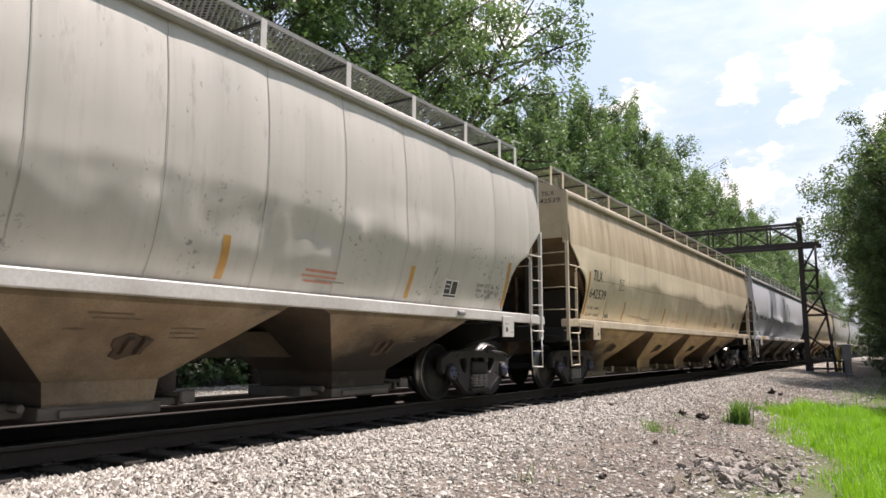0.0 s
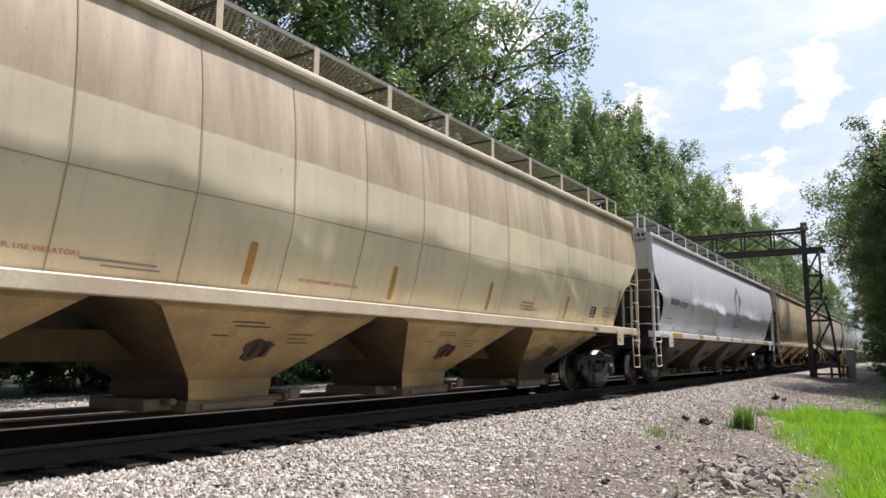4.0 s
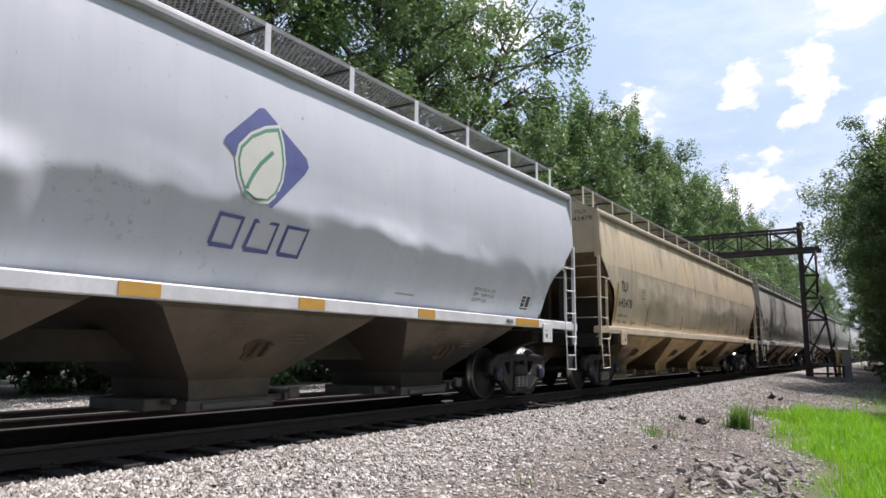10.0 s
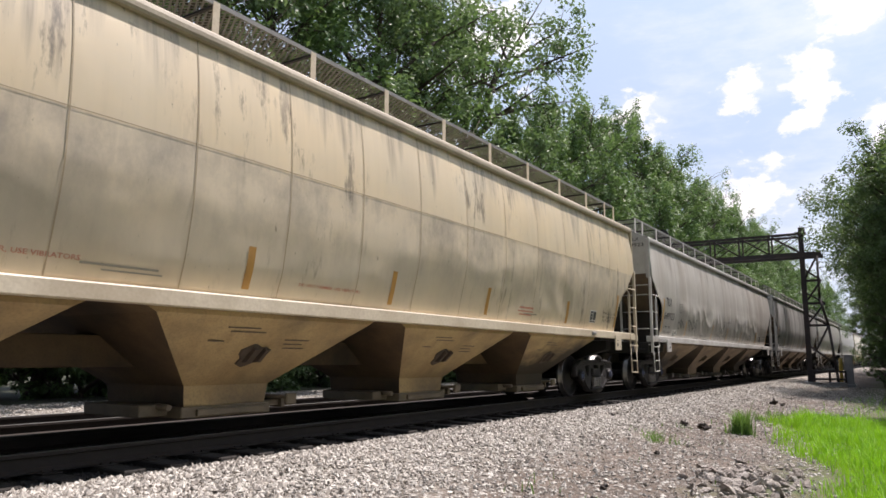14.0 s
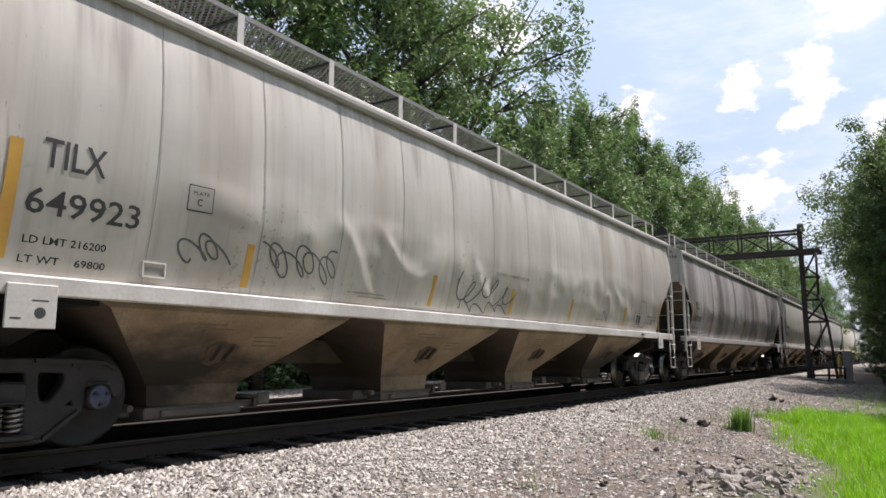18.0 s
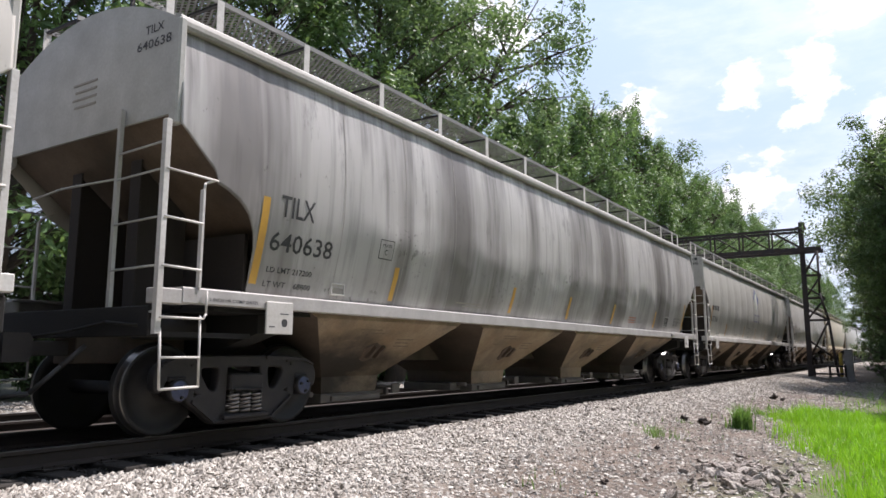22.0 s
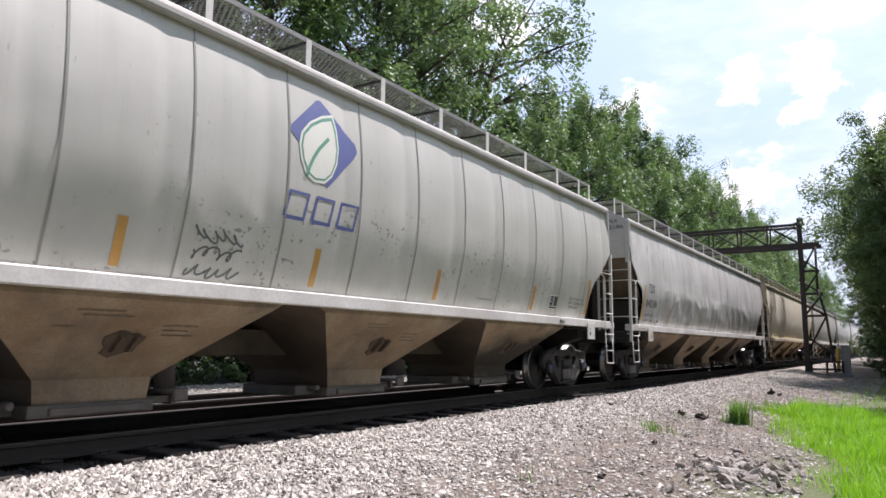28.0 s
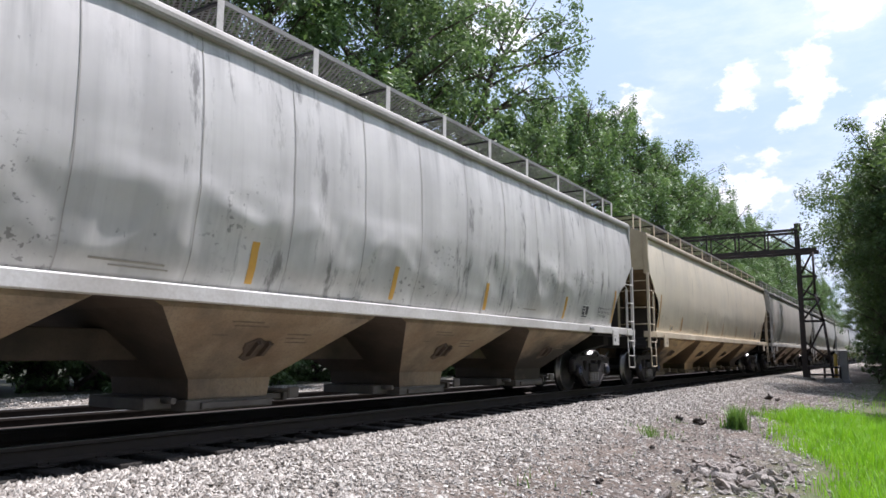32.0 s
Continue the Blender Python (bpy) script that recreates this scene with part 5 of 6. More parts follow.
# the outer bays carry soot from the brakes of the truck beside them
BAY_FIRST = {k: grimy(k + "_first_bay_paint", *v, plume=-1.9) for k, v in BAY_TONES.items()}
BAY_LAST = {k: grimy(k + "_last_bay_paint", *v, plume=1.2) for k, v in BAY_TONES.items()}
# fore and aft sheets: soot, plus the shade between bays put into colour
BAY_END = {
    "grey": grimy("shaded_sooty_grey_bay_end", (0.12, 0.09, 0.066), (0.075, 0.054, 0.038), (0.03, 0.025, 0.02), 7.0),
    "tan": grimy("shaded_sooty_tan_bay_end", (0.17, 0.108, 0.05), (0.10, 0.062, 0.034), (0.035, 0.027, 0.02), 8.0),
    "pale": grimy("shaded_sooty_brown_bay_end", (0.08, 0.066, 0.052), (0.055, 0.044, 0.034), (0.028, 0.024, 0.02), 9.0),
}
GATE = {
    "grey": surface("dusty_grey_gate", (0.15, 0.135, 0.12), (0.075, 0.062, 0.052), 0.6, 0, 4, 30, 0.2),
    "tan": surface("dusty_cream_gate", (0.22, 0.175, 0.115), (0.10, 0.075, 0.05), 0.6, 0, 4, 30, 0.2),
    "pale": surface("dull_grey_gate", (0.13, 0.12, 0.11), (0.07, 0.06, 0.05), 0.6, 0, 4, 30, 0.2),
}
# end slopes: grime, with the shade under the car ends mixed into colour
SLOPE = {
    "grey": grimy("shaded_grimy_grey_slope", (0.165, 0.122, 0.085), (0.10, 0.07, 0.046), (0.04, 0.033, 0.027), 4.0),
    "tan": grimy("shaded_rusty_tan_slope", (0.22, 0.142, 0.07), (0.13, 0.08, 0.04), (0.05, 0.036, 0.025), 5.0),
    "pale": grimy("shaded_grimy_pale_slope", (0.14, 0.113, 0.085), (0.09, 0.068, 0.05), (0.038, 0.03, 0.026), 6.0),
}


def spec_of(tint, paint, seed, label, side, **more):
    d = dict(tint=tint, paint=P[paint], trim=TRIM[tint], sill=SILL[tint], bay=BAY[tint], gate=GATE[tint], seed=seed, label=label, side=side, plate=True)
    d.update(more)
    return d


def marks(mark, number, limit, light, dx=0.0):
    return [(mark, 1.345 + dx, 2.315, 0.235, 0.535), (number, 1.26 + dx, 1.935, 0.21, 1.0), ("LD LMT " + limit, 1.29 + dx, 1.705, 0.063, 0.70), ("LT WT    " + light, 1.28 + dx, 1.55, 0.063, 0.73)]


SMALL = [(5.2, 1.6, 0.75, 0.02, "faint"), (5.4, 1.56, 0.6, 0.015, "faint"), (13.5, 1.62, 0.5, 0.02, "faint")]
WARN = [("DO NOT HAMMER, USE VIBRATORS", 3.95, 1.615, 0.05, 1.25), ("DO NOT HAMMER, USE VIBRATORS", 7.76, 1.62, 0.042, 1.08)]
REDS = [(13.3, 1.72, 0.55, 0.03, "redmark"), (13.25, 1.66, 0.6, 0.025, "redmark"), (13.3, 1.60, 0.5, 0.025, "redmark")]

SPECS = [
    spec_of("grey", "light_grey", 1.5, "light grey covered hopper car with dented seamed side panels", "bowed grey side with vertical seams", pillow=0.012, dent=0.05, knee=0.18, soft=0.05, lean=0.2, crumple=0.035, seams=M["seam_grey"], strip=M["brown_strip"], bars=SMALL + REDS, red_text=WARN),
    spec_of("tan", "tan", 2.5, "tan covered hopper car with a grimy upper band", "bowed tan side with a grimy upper band", dent=0.035, knee=0.2, soft=0.07, lean=0.2, crumple=0.03, pillow=0.006, seams=M["seam_tan"], belt=2.34, strip=M["brown_strip"], text=marks("TILX", "642539", "216400", "69600"), end_text=("TILX", "642539"), plate_x=16.6, data_gap=0.78, box=(3.0, 2.22), bars=SMALL + REDS, red_text=WARN),
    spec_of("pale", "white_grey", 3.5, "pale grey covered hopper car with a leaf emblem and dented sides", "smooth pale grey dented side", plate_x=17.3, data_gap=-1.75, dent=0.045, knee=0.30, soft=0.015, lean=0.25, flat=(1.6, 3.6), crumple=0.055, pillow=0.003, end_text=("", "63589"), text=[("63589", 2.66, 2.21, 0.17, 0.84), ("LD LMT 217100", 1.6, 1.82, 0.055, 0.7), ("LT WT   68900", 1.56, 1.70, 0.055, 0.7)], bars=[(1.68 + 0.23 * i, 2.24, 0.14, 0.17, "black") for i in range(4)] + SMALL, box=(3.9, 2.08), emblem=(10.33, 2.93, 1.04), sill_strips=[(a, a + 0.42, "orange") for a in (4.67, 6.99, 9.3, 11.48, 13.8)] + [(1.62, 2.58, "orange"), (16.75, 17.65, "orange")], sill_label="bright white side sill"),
    spec_of("tan", "tan_b", 4.5, "tan covered hopper car streaked with soot", "bowed tan side streaked with soot", soft=0.14, dent=0.035, pillow=0.006, seams=M["seam_tan"], belt=2.86, strip=M["brown_strip"], text=marks("TILX", "642478", "216600", "69400"), end_text=("TILX", "642478"), plate_x=16.6, data_gap=0.78, box=(2.94, 2.22), bars=SMALL + REDS, red_text=WARN),
    spec_of("grey", "cool_grey", 5.5, "warm grey covered hopper car with spray-painted scribbles", "warm grey seamed side", pillow=0.008, soft=0.08, dent=0.04, crumple=0.035, lines=[[(16.66, 3.75), (16.64, 2.9), (16.56, 2.15), (16.5, 1.75), (16.55, 1.6), (16.8, 1.55), (17.0, 1.56), (17.08, 1.7), (17.1, 2.0), (17.02, 2.17), (16.85, 2.22), (16.62, 2.2)]], seams=M["seam_grey"], strip=M["orange"], text=marks("TILX", "649923", "216200", "69800"), end_text=("TILX", "649923"), box=(2.72, 2.2), bars=SMALL, faint_text=[("DO NOT HAMMER ON CAR", 8.86, 2.15, 0.055, 1.22)], tags=[(1, 7.55, 1.62, 1.9, 0.5, 5), (2, 3.75, 1.66, 1.2, 0.4, 6), (3, 2.75, 1.7, 0.45, 0.3, 3), (4, 7.7, 1.5, 1.6, 0.2, 4), (5, 13.9, 1.6, 0.25, 0.25, 2)]),
    spec_of("grey", "sooty", 6.5, "grey covered hopper car covered in dark vertical soot streaks", "grey side with dark soot streaks", pillow=0.009, soft=0.14, lean=0.18, dent=0.04, sill=surface("sooty_sill_paint", (0.44, 0.425, 0.405), (0.27, 0.255, 0.24), 0.6, 0, 3, 30, 0.2), sill_label="white side sill dulled by soot", seams=M["seam_grey"], strip=M["orange"], text=marks("TILX", "640638", "217200", "68800"), end_text=("TILX", "640638"), box=(3.1, 2.05), bars=SMALL + REDS),
    spec_of("grey", "rib_grey", 7.5, "grey covered hopper car with seamed panels and a leaf emblem", "greenish grey side with dark vertical seams", pillow=0.016, lean=0.18, dent=0.012, seams=M["seam_dark"], seam_w=0.012, seam_shift=0.3, strip_shift=0.16, strip=M["brown_strip"], end_text=("", "63256"), text=[("63256", 1.1, 1.98, 0.19, 0.95)], bars=[(1.2 + 0.25 * i, 2.37, 0.16, 0.17, "black") for i in range(4)] + SMALL, emblem=(9.04, 3.26, 1.0), tags=[(7, 7.9, 1.85, 0.6, 0.15, 5), (8, 7.9, 1.68, 0.6, 0.14, 4), (9, 7.9, 1.5, 0.65, 0.13, 5)]),
    spec_of("grey", "stain_grey", 8.5, "grey covered hopper car with thin black stains", "grey side with thin black stains", pillow=0.009, soft=0.08, lean=0.14, dent=0.04, crumple=0.03, seams=M["seam_grey"], strip=M["orange"], text=marks("TILX", "642186", "216600", "69400", 0.08), end_text=("TILX", "642186"), box=(3.0, 2.2), bars=SMALL),
    spec_of("tan", "cream", 9.5, "faded cream covered hopper car with ochre bays", "bowed cream side", dent=0.012, strip=M["brown_strip"], bars=SMALL),
    spec_of("grey", "light_grey", 10.5, "light grey covered hopper car with dented side panels", "bowed grey side", pillow=0.008, dent=0.02, strip=M["orange"]),
]
FLEET = []
for sp in SPECS:
    FLEET.append(hopper_car(sp))
for k, src in enumerate((7, 4, 5, 9, 2, 8)):
    c = copy_thing(FLEET[src][0], Matrix())
    FLEET.append((c, []))


# ---- signal bridge ----
def build_bridge():
    br = tagged(new("signal_bridge"), "dark rusty lattice steel signal bridge over the tracks", "signal bridge")
    X, yp, ztop, zlow = 42.0, 4.42, 7.45, 6.4
    y_end = 19.5
    z0 = -0.3
    for y in (yp, y_end):
        bm = bmesh.new()
        for a in (-0.10, 0.06):
            box(bm, X + a, X + a + 0.04, y - 0.12, y + 0.12, z0, ztop)
        box(bm, X - 0.08, X + 0.08, y - 0.015, y + 0.015, z0, ztop)
        part("column", bm, M["rust"], br)
    bm = bmesh.new()
    foot, head = Vector((X, 3.15, z0)), Vector((X, 3.72, ztop - 1.2))
    rod(bm, foot, (X, 3.42, 2.6), 0.085, 4)
    rod(bm, (X, 3.42, 2.6), (X, 3.74, 4.0), 0.085, 4)
    rod(bm, (X, 3.74, 4.0), head, 0.075, 4)
    part("raking_leg", bm, M["rust"], br)
    heights = (0.6, 2.6, 3.75, 4.95, 6.25)
    leg = lambda z: 3.15 + (z - z0) / (6.25 - z0) * 0.57
    for a, b in zip(heights, heights[1:]):
        bm = bmesh.new()
        box(bm, X - 0.05, X + 0.05, leg(b), yp, b - 0.06, b + 0.06)
        part("strut", bm, M["rust"], br)
        bm = bmesh.new()
        rod(bm, (X, yp, a), (X, leg(b), b), 0.07, 4)
        part("brace", bm, M["rust"], br)
        bm = bmesh.new()
        rod(bm, (X, leg(a), a), (X, yp, (a + b) / 2), 0.06, 4)
        part("brace", bm, M["rust"], br)
    for dx in (-0.55, 0.55):
        for z in (zlow, ztop):
            bm = bmesh.new()
            box(bm, X + dx - 0.06, X + dx + 0.06, yp - 0.95 if z == zlow else yp - 0.1, y_end, z - (0.22 if z == zlow else 0.13), z)
            part("chord", bm, M["rust"], br)
        n = 10
        for i in range(n):
            a, b = yp + (y_end - yp) * i / n, yp + (y_end - yp) * (i + 1) / n
            bm = bmesh.new()
            box(bm, X + dx - 0.04, X + dx + 0.04, a - 0.04, a + 0.04, zlow, ztop)
            part("post", bm, M["rust"], br)
            bm = bmesh.new()
            rod(bm, (X + dx, a, zlow), (X + dx, b, ztop), 0.04, 4)
            rod(bm, (X + dx, a, ztop), (X + dx, b, zlow), 0.03, 4)
            part("diagonal", bm, M["rust"], br)
    for y in (3.15, yp, y_end):
        bm = bmesh.new()
        box(bm, X - 0.45, X + 0.45, y - 0.4, y + 0.4, -0.8, z0, 0, 0.03)
        part("footing", bm, M["concrete"], br)
    bm = bmesh.new()
    box(bm, X - 0.3, X + 0.3, yp - 0.25, yp + 0.25, ztop, ztop + 0.1)
    box(bm, X - 0.15, X + 0.15, yp - 0.2, yp + 0.1, ztop + 0.1, ztop + 0.35)
    part("cap", bm, M["rust"], br)
    bm = bmesh.new()
    rod(bm, (X - 0.75, 11.5, 7.95), (X - 0.6, 11.5, 7.95), 0.3, 16)
    rod(bm, (X - 0.65, 11.5, ztop - 0.1), (X - 0.65, 11.5, 7.8), 0.06)
    part("signal_head", bm, M["black"], br)


build_bridge()


def build_posts():
    bm = bmesh.new()
    box(bm, -0.19, 0.19, -0.19, 0.19, 0.08, 1.5, 0, 0.02)
    box(bm, -0.22, 0.22, -0.22, 0.22, 1.5, 1.55, 0, 0.01)
    box(bm, -0.26, 0.26, -0.26, 0.26, -0.1, 0.09, 0, 0.02)
    o = part("relay_post", bm, M["galv"])
    o.location = (42.0, 2.64, ground_z(42, 2.64) + 0.06)
    tagged(o, "short grey steel equipment post beside the signal bridge", "post")
    bm = bmesh.new()
    rod(bm, (0, 0, -0.1), (0, 0, 1.4), 0.09, 10)
    rod(bm, (0, 0, 1.4), (0, 0, 1.45), 0.09, 10, 0, 0.04)
    o = part("marker_post", bm, M["yellow"])
    o.location = (43.6, 3.12, ground_z(43.6, 3.12))
    tagged(o, "yellow painted marker post on the verge", "post")
    fence = tagged(new("guard_rail"), "low dark steel guard rail beside the signal bridge", "guard rail")
    for z in (-0.14, 0.24):
        bm = bmesh.new()
        box(bm, 41.5, 41.6, 2.75, 4.25, z - 0.05, z + 0.05, 0, 0.01)
        part("rail_bar", bm, M["rust"], fence)
    for y in (2.8, 3.5, 4.2):
        bm = bmesh.new()
        box(bm, 41.6, 41.7, y - 0.05, y + 0.05, ground_z(41.6, y) - 0.1, 0.3, 0, 0.01)
        part("rail_post", bm, M["rust"], fence)


build_posts()


# ---- vegetation ----
def leaf_cloud(rng, centres, radii, per, size, droop=0.3, tall=0.8):
    """Leaves as folded lozenges scattered in the shells of many small clumps."""
    cs = np.repeat(np.array(centres), per, 0)
    rs = np.repeat(np.array(radii), per)
    n = len(cs)
    d = rng.normal(size=(n, 3))
    d /= np.linalg.norm(d, axis=1)[:, None]
    pos = cs + d * (rs * rng.random(n) ** 0.45)[:, None] * np.array([1, 1, tall])
    nrm = d * 0.8 + rng.normal(size=(n, 3)) * 0.36 + np.array([0, 0, 0.75])
    nrm /= np.linalg.norm(nrm, axis=1)[:, None]
    u = np.cross(nrm, rng.normal(size=(n, 3)))
    u /= np.linalg.norm(u, axis=1)[:, None]
    w = np.cross(nrm, u)
    s = size * rng.uniform(0.6, 1.35, n)[:, None]
    v = np.stack([pos - u * s, pos + w * s * 0.55, pos + u * s - nrm * s * droop, pos - w * s * 0.55], 1)
    return v.reshape(-1, 3)


def tree_parts(seed, height, spread, leaf, per, n_limb, low=0.3, inner=0.3, clumps=13, fat=1.0, fill=0, cap=1.03, fall=0.12, tall=0.8, limb=1.0):
    """Meshes of a tree: trunk with forking limbs, and a crown of leaves gathered in clumps on them."""
    rng = np.random.default_rng(seed)
    bm = bmesh.new()
    trunk_r = height * 0.014 * fat
    pts = [Vector((0, 0, -0.3))]
    for i in range(1, 7):
        pts.append(Vector((rng.normal() * 0.16 * i ** 0.7, rng.normal() * 0.16 * i ** 0.7, height * 0.92 * i / 6)))
    for i in range(6):
        rod(bm, pts[i], pts[i + 1], trunk_r * (1 - i / 6.6), 8, 0, trunk_r * (1 - (i + 1) / 6.6))
    cen, rad = [], []
    for k in range(n_limb):
        u = low + (0.97 - low) * (k + rng.random()) / n_limb
        i = min(5, int(u * 6))
        base = pts[i].lerp(pts[i + 1], u * 6 - i)
        a = k * 2.4 + rng.uniform(-0.5, 0.5)
        reach = spread * (0.35 + 0.65 * math.sin(math.pi * min(1, (1.06 - u) / (1.06 - low) * 0.8 + 0.1))) * rng.uniform(0.6, 1.1) * limb
        rise = reach * rng.uniform(0.35, 0.95)
        tip = base + Vector((math.cos(a) * reach, math.sin(a) * reach, rise))
        tip.z = min(tip.z, height * cap - fall * reach)
        mid = base.lerp(tip, 0.5) + Vector((0, 0, reach * 0.08))
        r = trunk_r * 0.5 * (1.15 - u)
        rod(bm, base, mid, r + 0.03, 5, 0, r * 0.6 + 0.02)
        rod(bm, mid, tip, r * 0.6 + 0.02, 5, 0, 0.012)
        for j in range(clumps):
            f = inner + (0.96 - inner) * rng.random()
            off = Vector(np.clip(rng.normal(size=3), -1.3, 1.3) * (0.14 * reach + 0.25))
            c = base.lerp(tip, f) + off
            rod(bm, base.lerp(tip, f * 0.88), c, 0.025, 3, 0, 0.008)
            cen.append(c[:])
            rad.append(rng.uniform(0.4, 0.85) * spread / 5.5)
    # twigs that close the crown up to its own uneven outline
    lobes = rng.uniform(0.7, 1.1, (8, 7))
    for k in range(fill):
        v = rng.random() ** 0.8
        a = rng.uniform(0, 6.283)
        reach = spread * (0.2 + 0.8 * math.sin(math.pi * min(1.0, 0.9 * v + 0.14))) * (1 - 0.5 * v ** 3) * lobes[int(v * 7.99)][int(a / 6.284 * 7)] * math.sqrt(rng.uniform(0.3, 0.95))
        z = height * (low + (1.0 - low) * v)
        c = Vector((math.cos(a) * reach, math.sin(a) * reach, z))
        rod(bm, (0, 0, max(height * low, z - 0.6 * reach) * 0.93), c, 0.03, 3, 0, 0.008)
        cen.append(c[:])
        rad.append(rng.uniform(0.45, 0.8) * spread / 5.5)
    v = leaf_cloud(rng, cen, rad, per, leaf, tall=tall)
    n = len(v) // 4
    faces = np.arange(4 * n).reshape(-1, 4).tolist()
    wood = bpy.data.meshes.new("trunk")
    bm.to_mesh(wood)
    bm.free()
    wood.materials.append(M["bark"])
    return wood, v.tolist(), faces


TREES = {}


def tree_kind(key, mat, *values, **more):
    wood, v, f = tree_parts(*values, **more)
    TREES[key] = (wood, raw_mesh("crown", v, f, mat))


tree_kind("tall", M["leaf_c"], 1, 21.0, 5.2, 0.105, 68, 24, 0.28, clumps=12, fill=90)
tree_kind("open", M["leaf_c"], 6, 22.0, 5.8, 0.11, 52, 26, 0.38, inner=0.55, clumps=7, fat=1.3)
tree_kind("broad", M["leaf_a"], 2, 18.5, 5.0, 0.108, 66, 24, 0.16, clumps=10, fill=190, tall=1.35)
tree_kind("slim", M["leaf_a"], 3, 19.5, 3.9, 0.105, 62, 24, 0.18, clumps=10, fill=170, tall=1.5)
tree_kind("dark", M["leaf_b"], 4, 15.5, 5.2, 0.085, 90, 24, 0.10, clumps=11, fill=60)
tree_kind("overhang", M["leaf_b"], 9, 14.5, 5.6, 0.085, 95, 24, 0.36, fat=1.3, clumps=11, fill=330, cap=0.94, fall=0.3, tall=1.1, limb=0.75)
tree_kind("shrub", M["leaf_b"], 5, 4.2, 2.3, 0.08, 60, 12, 0.05)


def plant(key, x, y, turn, size, label, category="tree", group="", sink=0.0, lean=0.0):
    t = tagged(new("tree" if category == "tree" else "shrub"), label, category, group)
    part("trunk", TREES[key][0], None, t)
    part("crown", TREES[key][1], None, t)
    t.matrix_world = pose(x, y, ground_z(x, y) - sink, 0, lean, 0) @ pose(0, 0, 0, 0, 0, turn) @ Matrix.Diagonal((size, size, size, 1))
    return t


def build_woods():
    rng = random.Random(31)
    kinds = ("tall", "broad", "slim")
    for x, y, k, s in ((9, 19.5, "broad", 1.1), (14, 19, "tall", 1.1), (19, 20.5, "broad", 1.15), (24, 19.2, "tall", 1.1), (29, 20.5, "broad", 1.15), (41.0, 21.2, "broad", 0.92),
                       (46, 21, "broad", 1.06), (52, 20.5, "broad", 1.14), (58, 20.5, "slim", 1.12), (65, 20.5, "slim", 1.24), (71, 20, "broad", 1.21), (79, 20.5, "broad", 1.21), (87, 20, "slim", 1.16), (95, 20.5, "broad", 1.21), (104, 20, "broad", 1.18), (114, 20.5, "broad", 1.21), (126, 20, "slim", 1.21), (138, 20.5, "broad", 1.26), (152, 20, "broad", 1.26), (168, 20, "slim", 1.1), (185, 19.5, "broad", 1.2), (205, 19, "broad", 1.2), (230, 18, "broad", 1.2)):
        plant(k, x, y, rng.uniform(0, 360), s, "tall leafy green tree in the wood behind the tracks", "tree", "trees behind the tracks")
    plant("open", 27.2, 20.3, 120, 1.25, "tall leaning leafy tree with dark bare limbs behind the tracks", "tree", "trees behind the tracks", lean=30)
    for i in range(16):
        x = 2 + i * 8.5
        plant(kinds[i % 3], x + rng.uniform(-2, 2), rng.uniform(25, 29), rng.uniform(0, 360), rng.uniform(0.8, 0.95) * (0.62 if 34 < x < 72 else 1.0), "tall leafy green tree deep in the wood", "tree", "trees behind the tracks")
    for i in range(15):
        plant("shrub", 3 + i * 3.2 + rng.uniform(-0.7, 0.7), rng.uniform(21.5, 23.5), rng.uniform(0, 360), rng.uniform(1.3, 1.7), "tall dark undergrowth bush in the wood", "bush", "bushes beyond the far track", 1.2)
    for i in range(26):
        x = -1 + i * 4.2 + rng.uniform(-1, 1)
        plant("shrub", x, rng.uniform(22.4, 23.4), rng.uniform(0, 360), rng.uniform(0.9, 1.3), "dark green undergrowth bush beyond the far track", "bush", "bushes beyond the far track", 0.6)
    for x, y, turn, s in ((24.5, -3.9, 75, 0.78), (36.0, -0.9, 40, 0.82), (47.5, -0.2, 200, 0.9), (33.0, -6.0, 150, 0.8), (40.0, -1.9, 250, 0.8), (47.0, -1.7, 20, 0.8), (55.0, -1.5, 100, 0.8), (64.0, -1.2, 170, 0.82), (75.0, -0.8, 300, 0.85), (90.0, 0.0, 60, 0.85)):
        plant("overhang", x, y, turn, s, "shady leafy tree leaning over the verge by the signal bridge", "tree", "trees beyond the signal bridge")
    # the seven trees below y -12 are unseen, added to cut sky fill
    for x, y, s in ((30.5, -3.4, 0.72), (34.0, -1.7, 0.7), (33, -10.5, 0.8), (28, -14, 1.0), (20, -15, 1.0), (11, -15.5, 1.1), (2, -15, 1.0), (-7, -14.5, 1.1), (-16, -14, 1.0), (-25, -13, 1.1), (44.0, -1.7, 0.8), (51, -1.6, 0.8), (38.5, -1.9, 0.72), (50, 0.8, 0.5), (57, 1.0, 0.58), (66, 1.2, 0.68), (80, 1.6, 0.75), (37, -4.5, 0.7), (54, -6, 1.05), (61, -3.6, 0.85), (40, -8.5, 0.9), (68, -4, 1.1), (82, -2.5, 1.0), (46, -11, 1.0), (98, -1.5, 1.1)):
        plant("dark", x, y, rng.uniform(0, 360), s, "shady leafy tree on the verge beyond the signal bridge", "tree", "trees beyond the signal bridge")
    for x, y, s in ((35.5, -2.6, 0.6), (37, -3.2, 0.8), (42, -2.2, 0.8), (44, 1.2, 0.45), (52, -2.5, 0.8), (56, -1.2, 0.9), (49, -4.5, 0.9), (62, -2, 1.1), (72, -0.5, 1.0), (46, -8, 1.0)):
        plant("shrub", x, y, rng.uniform(0, 360), s, "dark bush under the verge trees", "bush", "bushes under the verge trees")


build_woods()


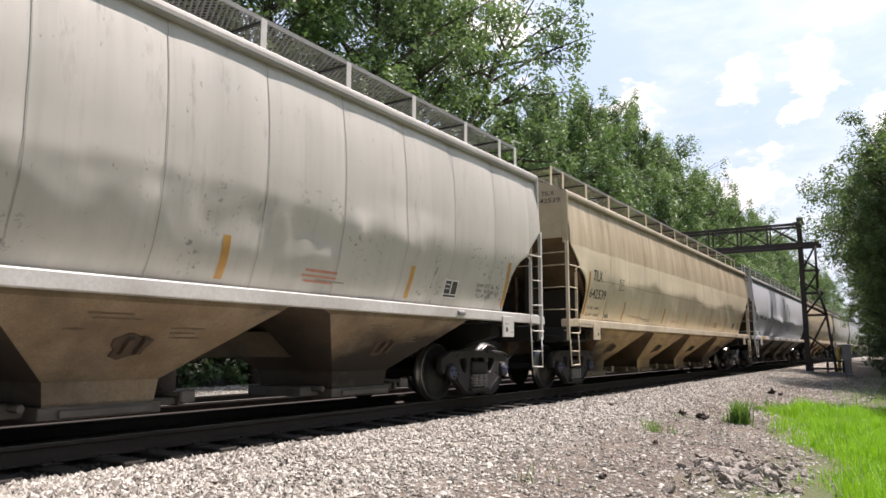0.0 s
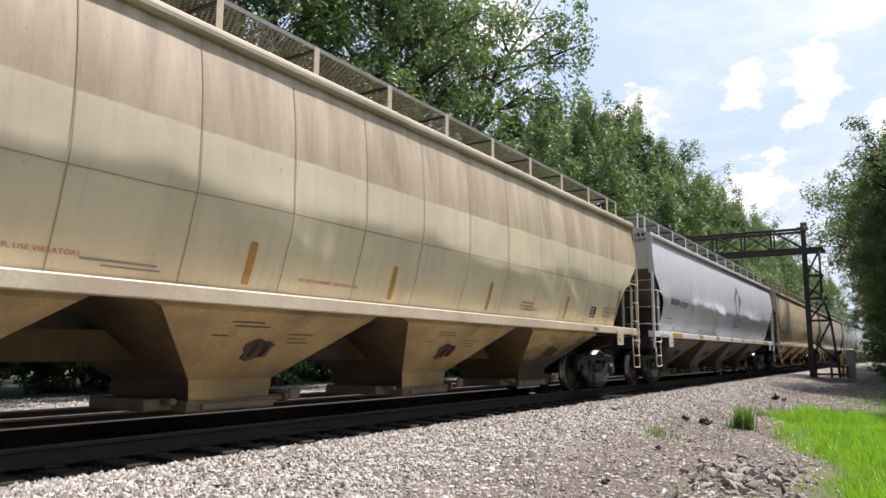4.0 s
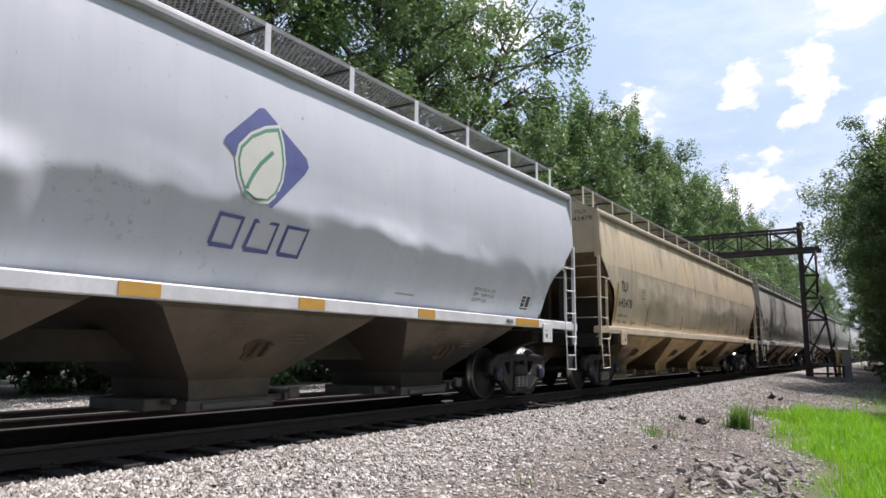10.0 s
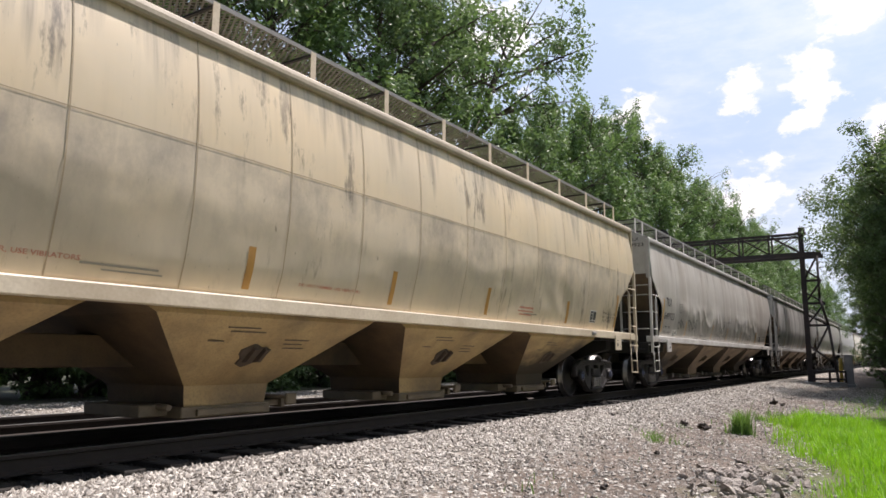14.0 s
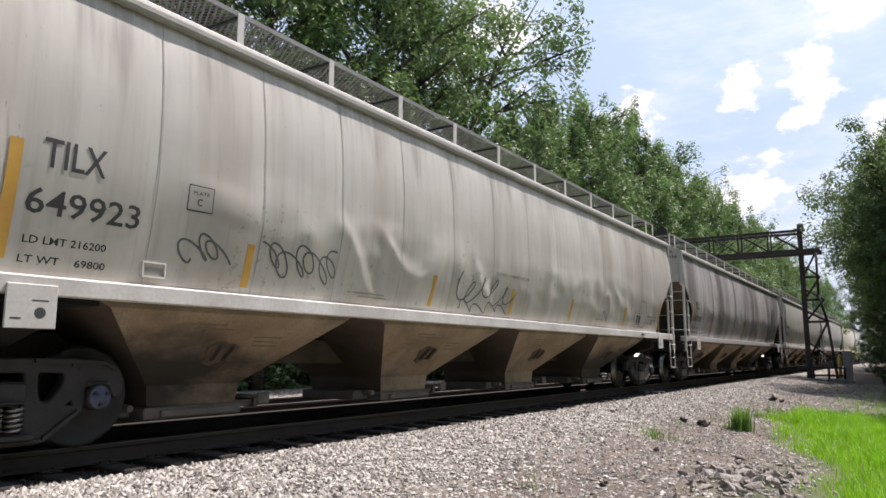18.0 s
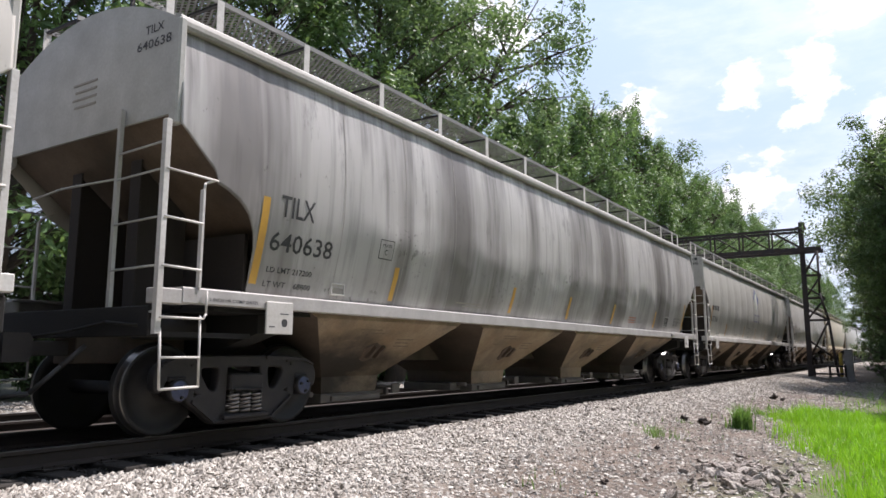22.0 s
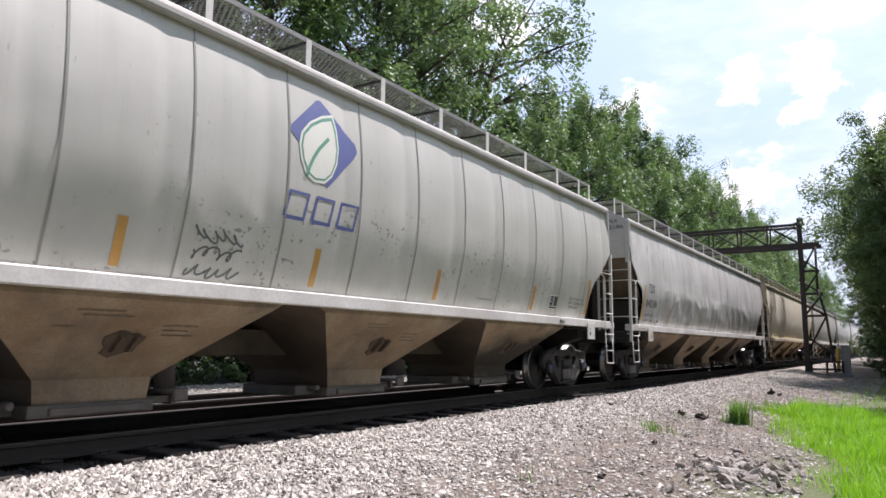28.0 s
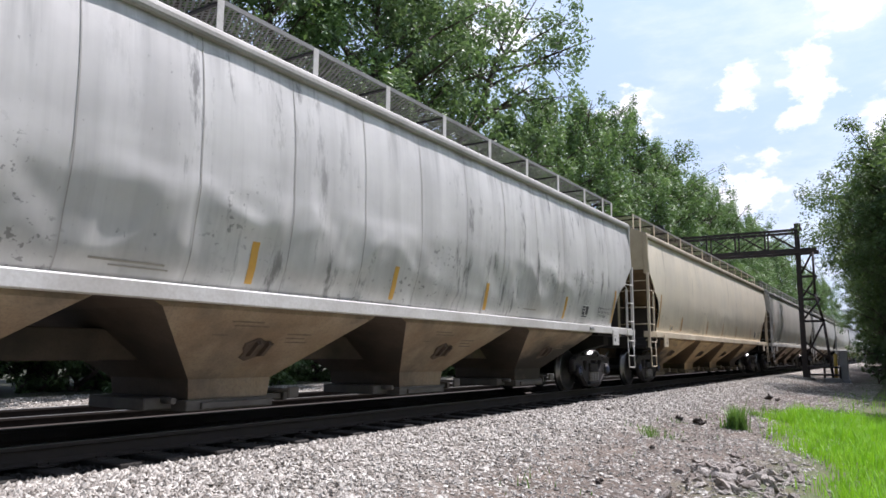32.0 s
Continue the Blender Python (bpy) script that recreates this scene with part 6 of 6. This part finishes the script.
def blades(name, spots, height, width, mat, seed):
    rng = np.random.default_rng(seed)
    n = len(spots)
    x, y = spots[:, 0], spots[:, 1]
    z = np.array([ground_z(a, b) for a, b in spots])
    tuss = np.array([noise.noise(Vector((a * 1.3, b * 1.3, 4.0))) + 0.6 * noise.noise(Vector((a * 3.7, b * 3.7, 9.0))) for a, b in spots])
    h = height * rng.uniform(0.5, 1.3, n) * np.clip(1 + 1.1 * tuss, 0.3, 2.0)
    a = rng.uniform(0, 6.28, n)
    bend = rng.uniform(0.1, 0.7, n) * h
    dx, dy = np.cos(a), np.sin(a)
    w = width * rng.uniform(0.6, 1.3, n)
    p = np.stack([x, y, z - 0.02], 1)
    side = np.stack([-dy * w, dx * w, np.zeros(n)], 1)
    mid = p + np.stack([dx * bend * 0.35, dy * bend * 0.35, h * 0.6], 1)
    tip = p + np.stack([dx * bend, dy * bend, h], 1)
    v = np.stack([p - side, p + side, mid + side * 0.7, mid - side * 0.7, tip], 1).reshape(-1, 3)
    faces = []
    for i in range(n):
        b = 5 * i
        faces += [(b, b + 1, b + 2, b + 3), (b + 3, b + 2, b + 4)]
    return new(name, raw_mesh(name, v.tolist(), faces, mat))


def build_grass():
    rng = np.random.default_rng(77)
    n = 180000
    x = 6.5 + 24 * rng.random(n) ** 1.35
    y = 3.9 - 9.5 * rng.random(n) ** 0.9
    edge = np.interp(x, (7.75, 8.95, 10.18, 13.24, 17.7, 20.0, 22.0), (0.55, 0.8, 1.15, 1.85, 2.85, 2.5, 2.2))
    edge = edge + np.array([0.45 * noise.noise(Vector((a * 0.7, b * 0.7, 2))) + 0.25 * noise.noise(Vector((a * 2.1, b * 2.1, 5))) for a, b in zip(x, y)])
    keep = (y < edge) & (rng.random(n) < np.clip((edge - y) / 0.8 + 0.08, 0, 1)) & (rng.random(n) < np.clip((20.5 - x - 0.5 * (1.5 - y)) / 2.0, 0.02, 1))
    tagged(blades("verge_grass", np.stack([x, y], 1)[keep], 0.19, 0.0065, M["grass"], 3), "bright green lush grass on the verge", "grass", kind="stuff")
    tuft = np.stack([rng.normal(14.3, 0.10, 300), rng.normal(2.7, 0.10, 300)], 1)
    tagged(blades("grass_tuft", tuft, 0.4, 0.013, M["weed"], 4), "tall green weed tuft at the gravel edge", "weed")
    few = np.stack([5 + 18 * rng.random(900), 1.6 + 2.6 * rng.random(900)], 1)
    keep = np.array([noise.noise(Vector((a * 1.1, b * 1.1, 5))) > 0.22 for a, b in few])
    tagged(blades("sparse_weeds", few[keep], 0.09, 0.008, M["weed"], 5), "sparse small weeds in the gravel", "weeds", kind="stuff")
    more = np.stack([11.5 + 8 * rng.random(4600), 1.6 + 2.2 * rng.random(4600)], 1)
    keep = np.array([noise.noise(Vector((a * 0.9, b * 0.9, 7))) > 0.3 for a, b in more])
    tagged(blades("gravel_edge_grass", more[keep], 0.13, 0.007, M["weed"], 6), "patchy green grass at the gravel edge", "grass", kind="stuff")


build_grass()


# ---- movement ----
# Place along the track of the second car's left body corner, second by second.
RUN = ((0, 13.52), (1, 9.69), (2, 5.87), (3, 2.09), (6, -9.98), (7, -14.01), (8, -18.03), (9, -22.25), (10, -26.53), (11, -30.75), (12, -34.99), (13, -39.17), (14, -43.7),
       (17, -56.77), (18, -61.12), (19, -65.66), (20, -70.3), (21, -74.88), (22, -79.42), (23, -84.05), (24, -88.74), (25, -93.42), (28, -107.83), (29, -112.67), (30, -117.39), (31, -122.09), (32, -127.02))
# Where each car stands behind the second one; the later cars follow at the coupled length.
STAND = [-20.774, 0.0, 20.855, 41.83, 62.685, 83.564, 104.374, 125.255] + [125.255 + PITCH * i for i in range(1, 9)]


def run_at(t):
    return float(np.interp(t, [a for a, _ in RUN], [b for _, b in RUN]))


def motions():
    for k, (car, wheels) in enumerate(FLEET):
        x0 = STAND[k]
        walk(car, [(t, pose(x0 + s, D, 0)) for t, s in RUN])
        for w, dx in wheels if k < 9 else ():
            rows = []
            for i in range(0, 241):
                t = i * 4 / 30
                rows.append((t, Matrix.Translation((dx, 0, 0.457)) @ Matrix.Rotation((run_at(t) - 13.52) / 0.457, 4, "Y")))
            walk(w, rows)


motions()
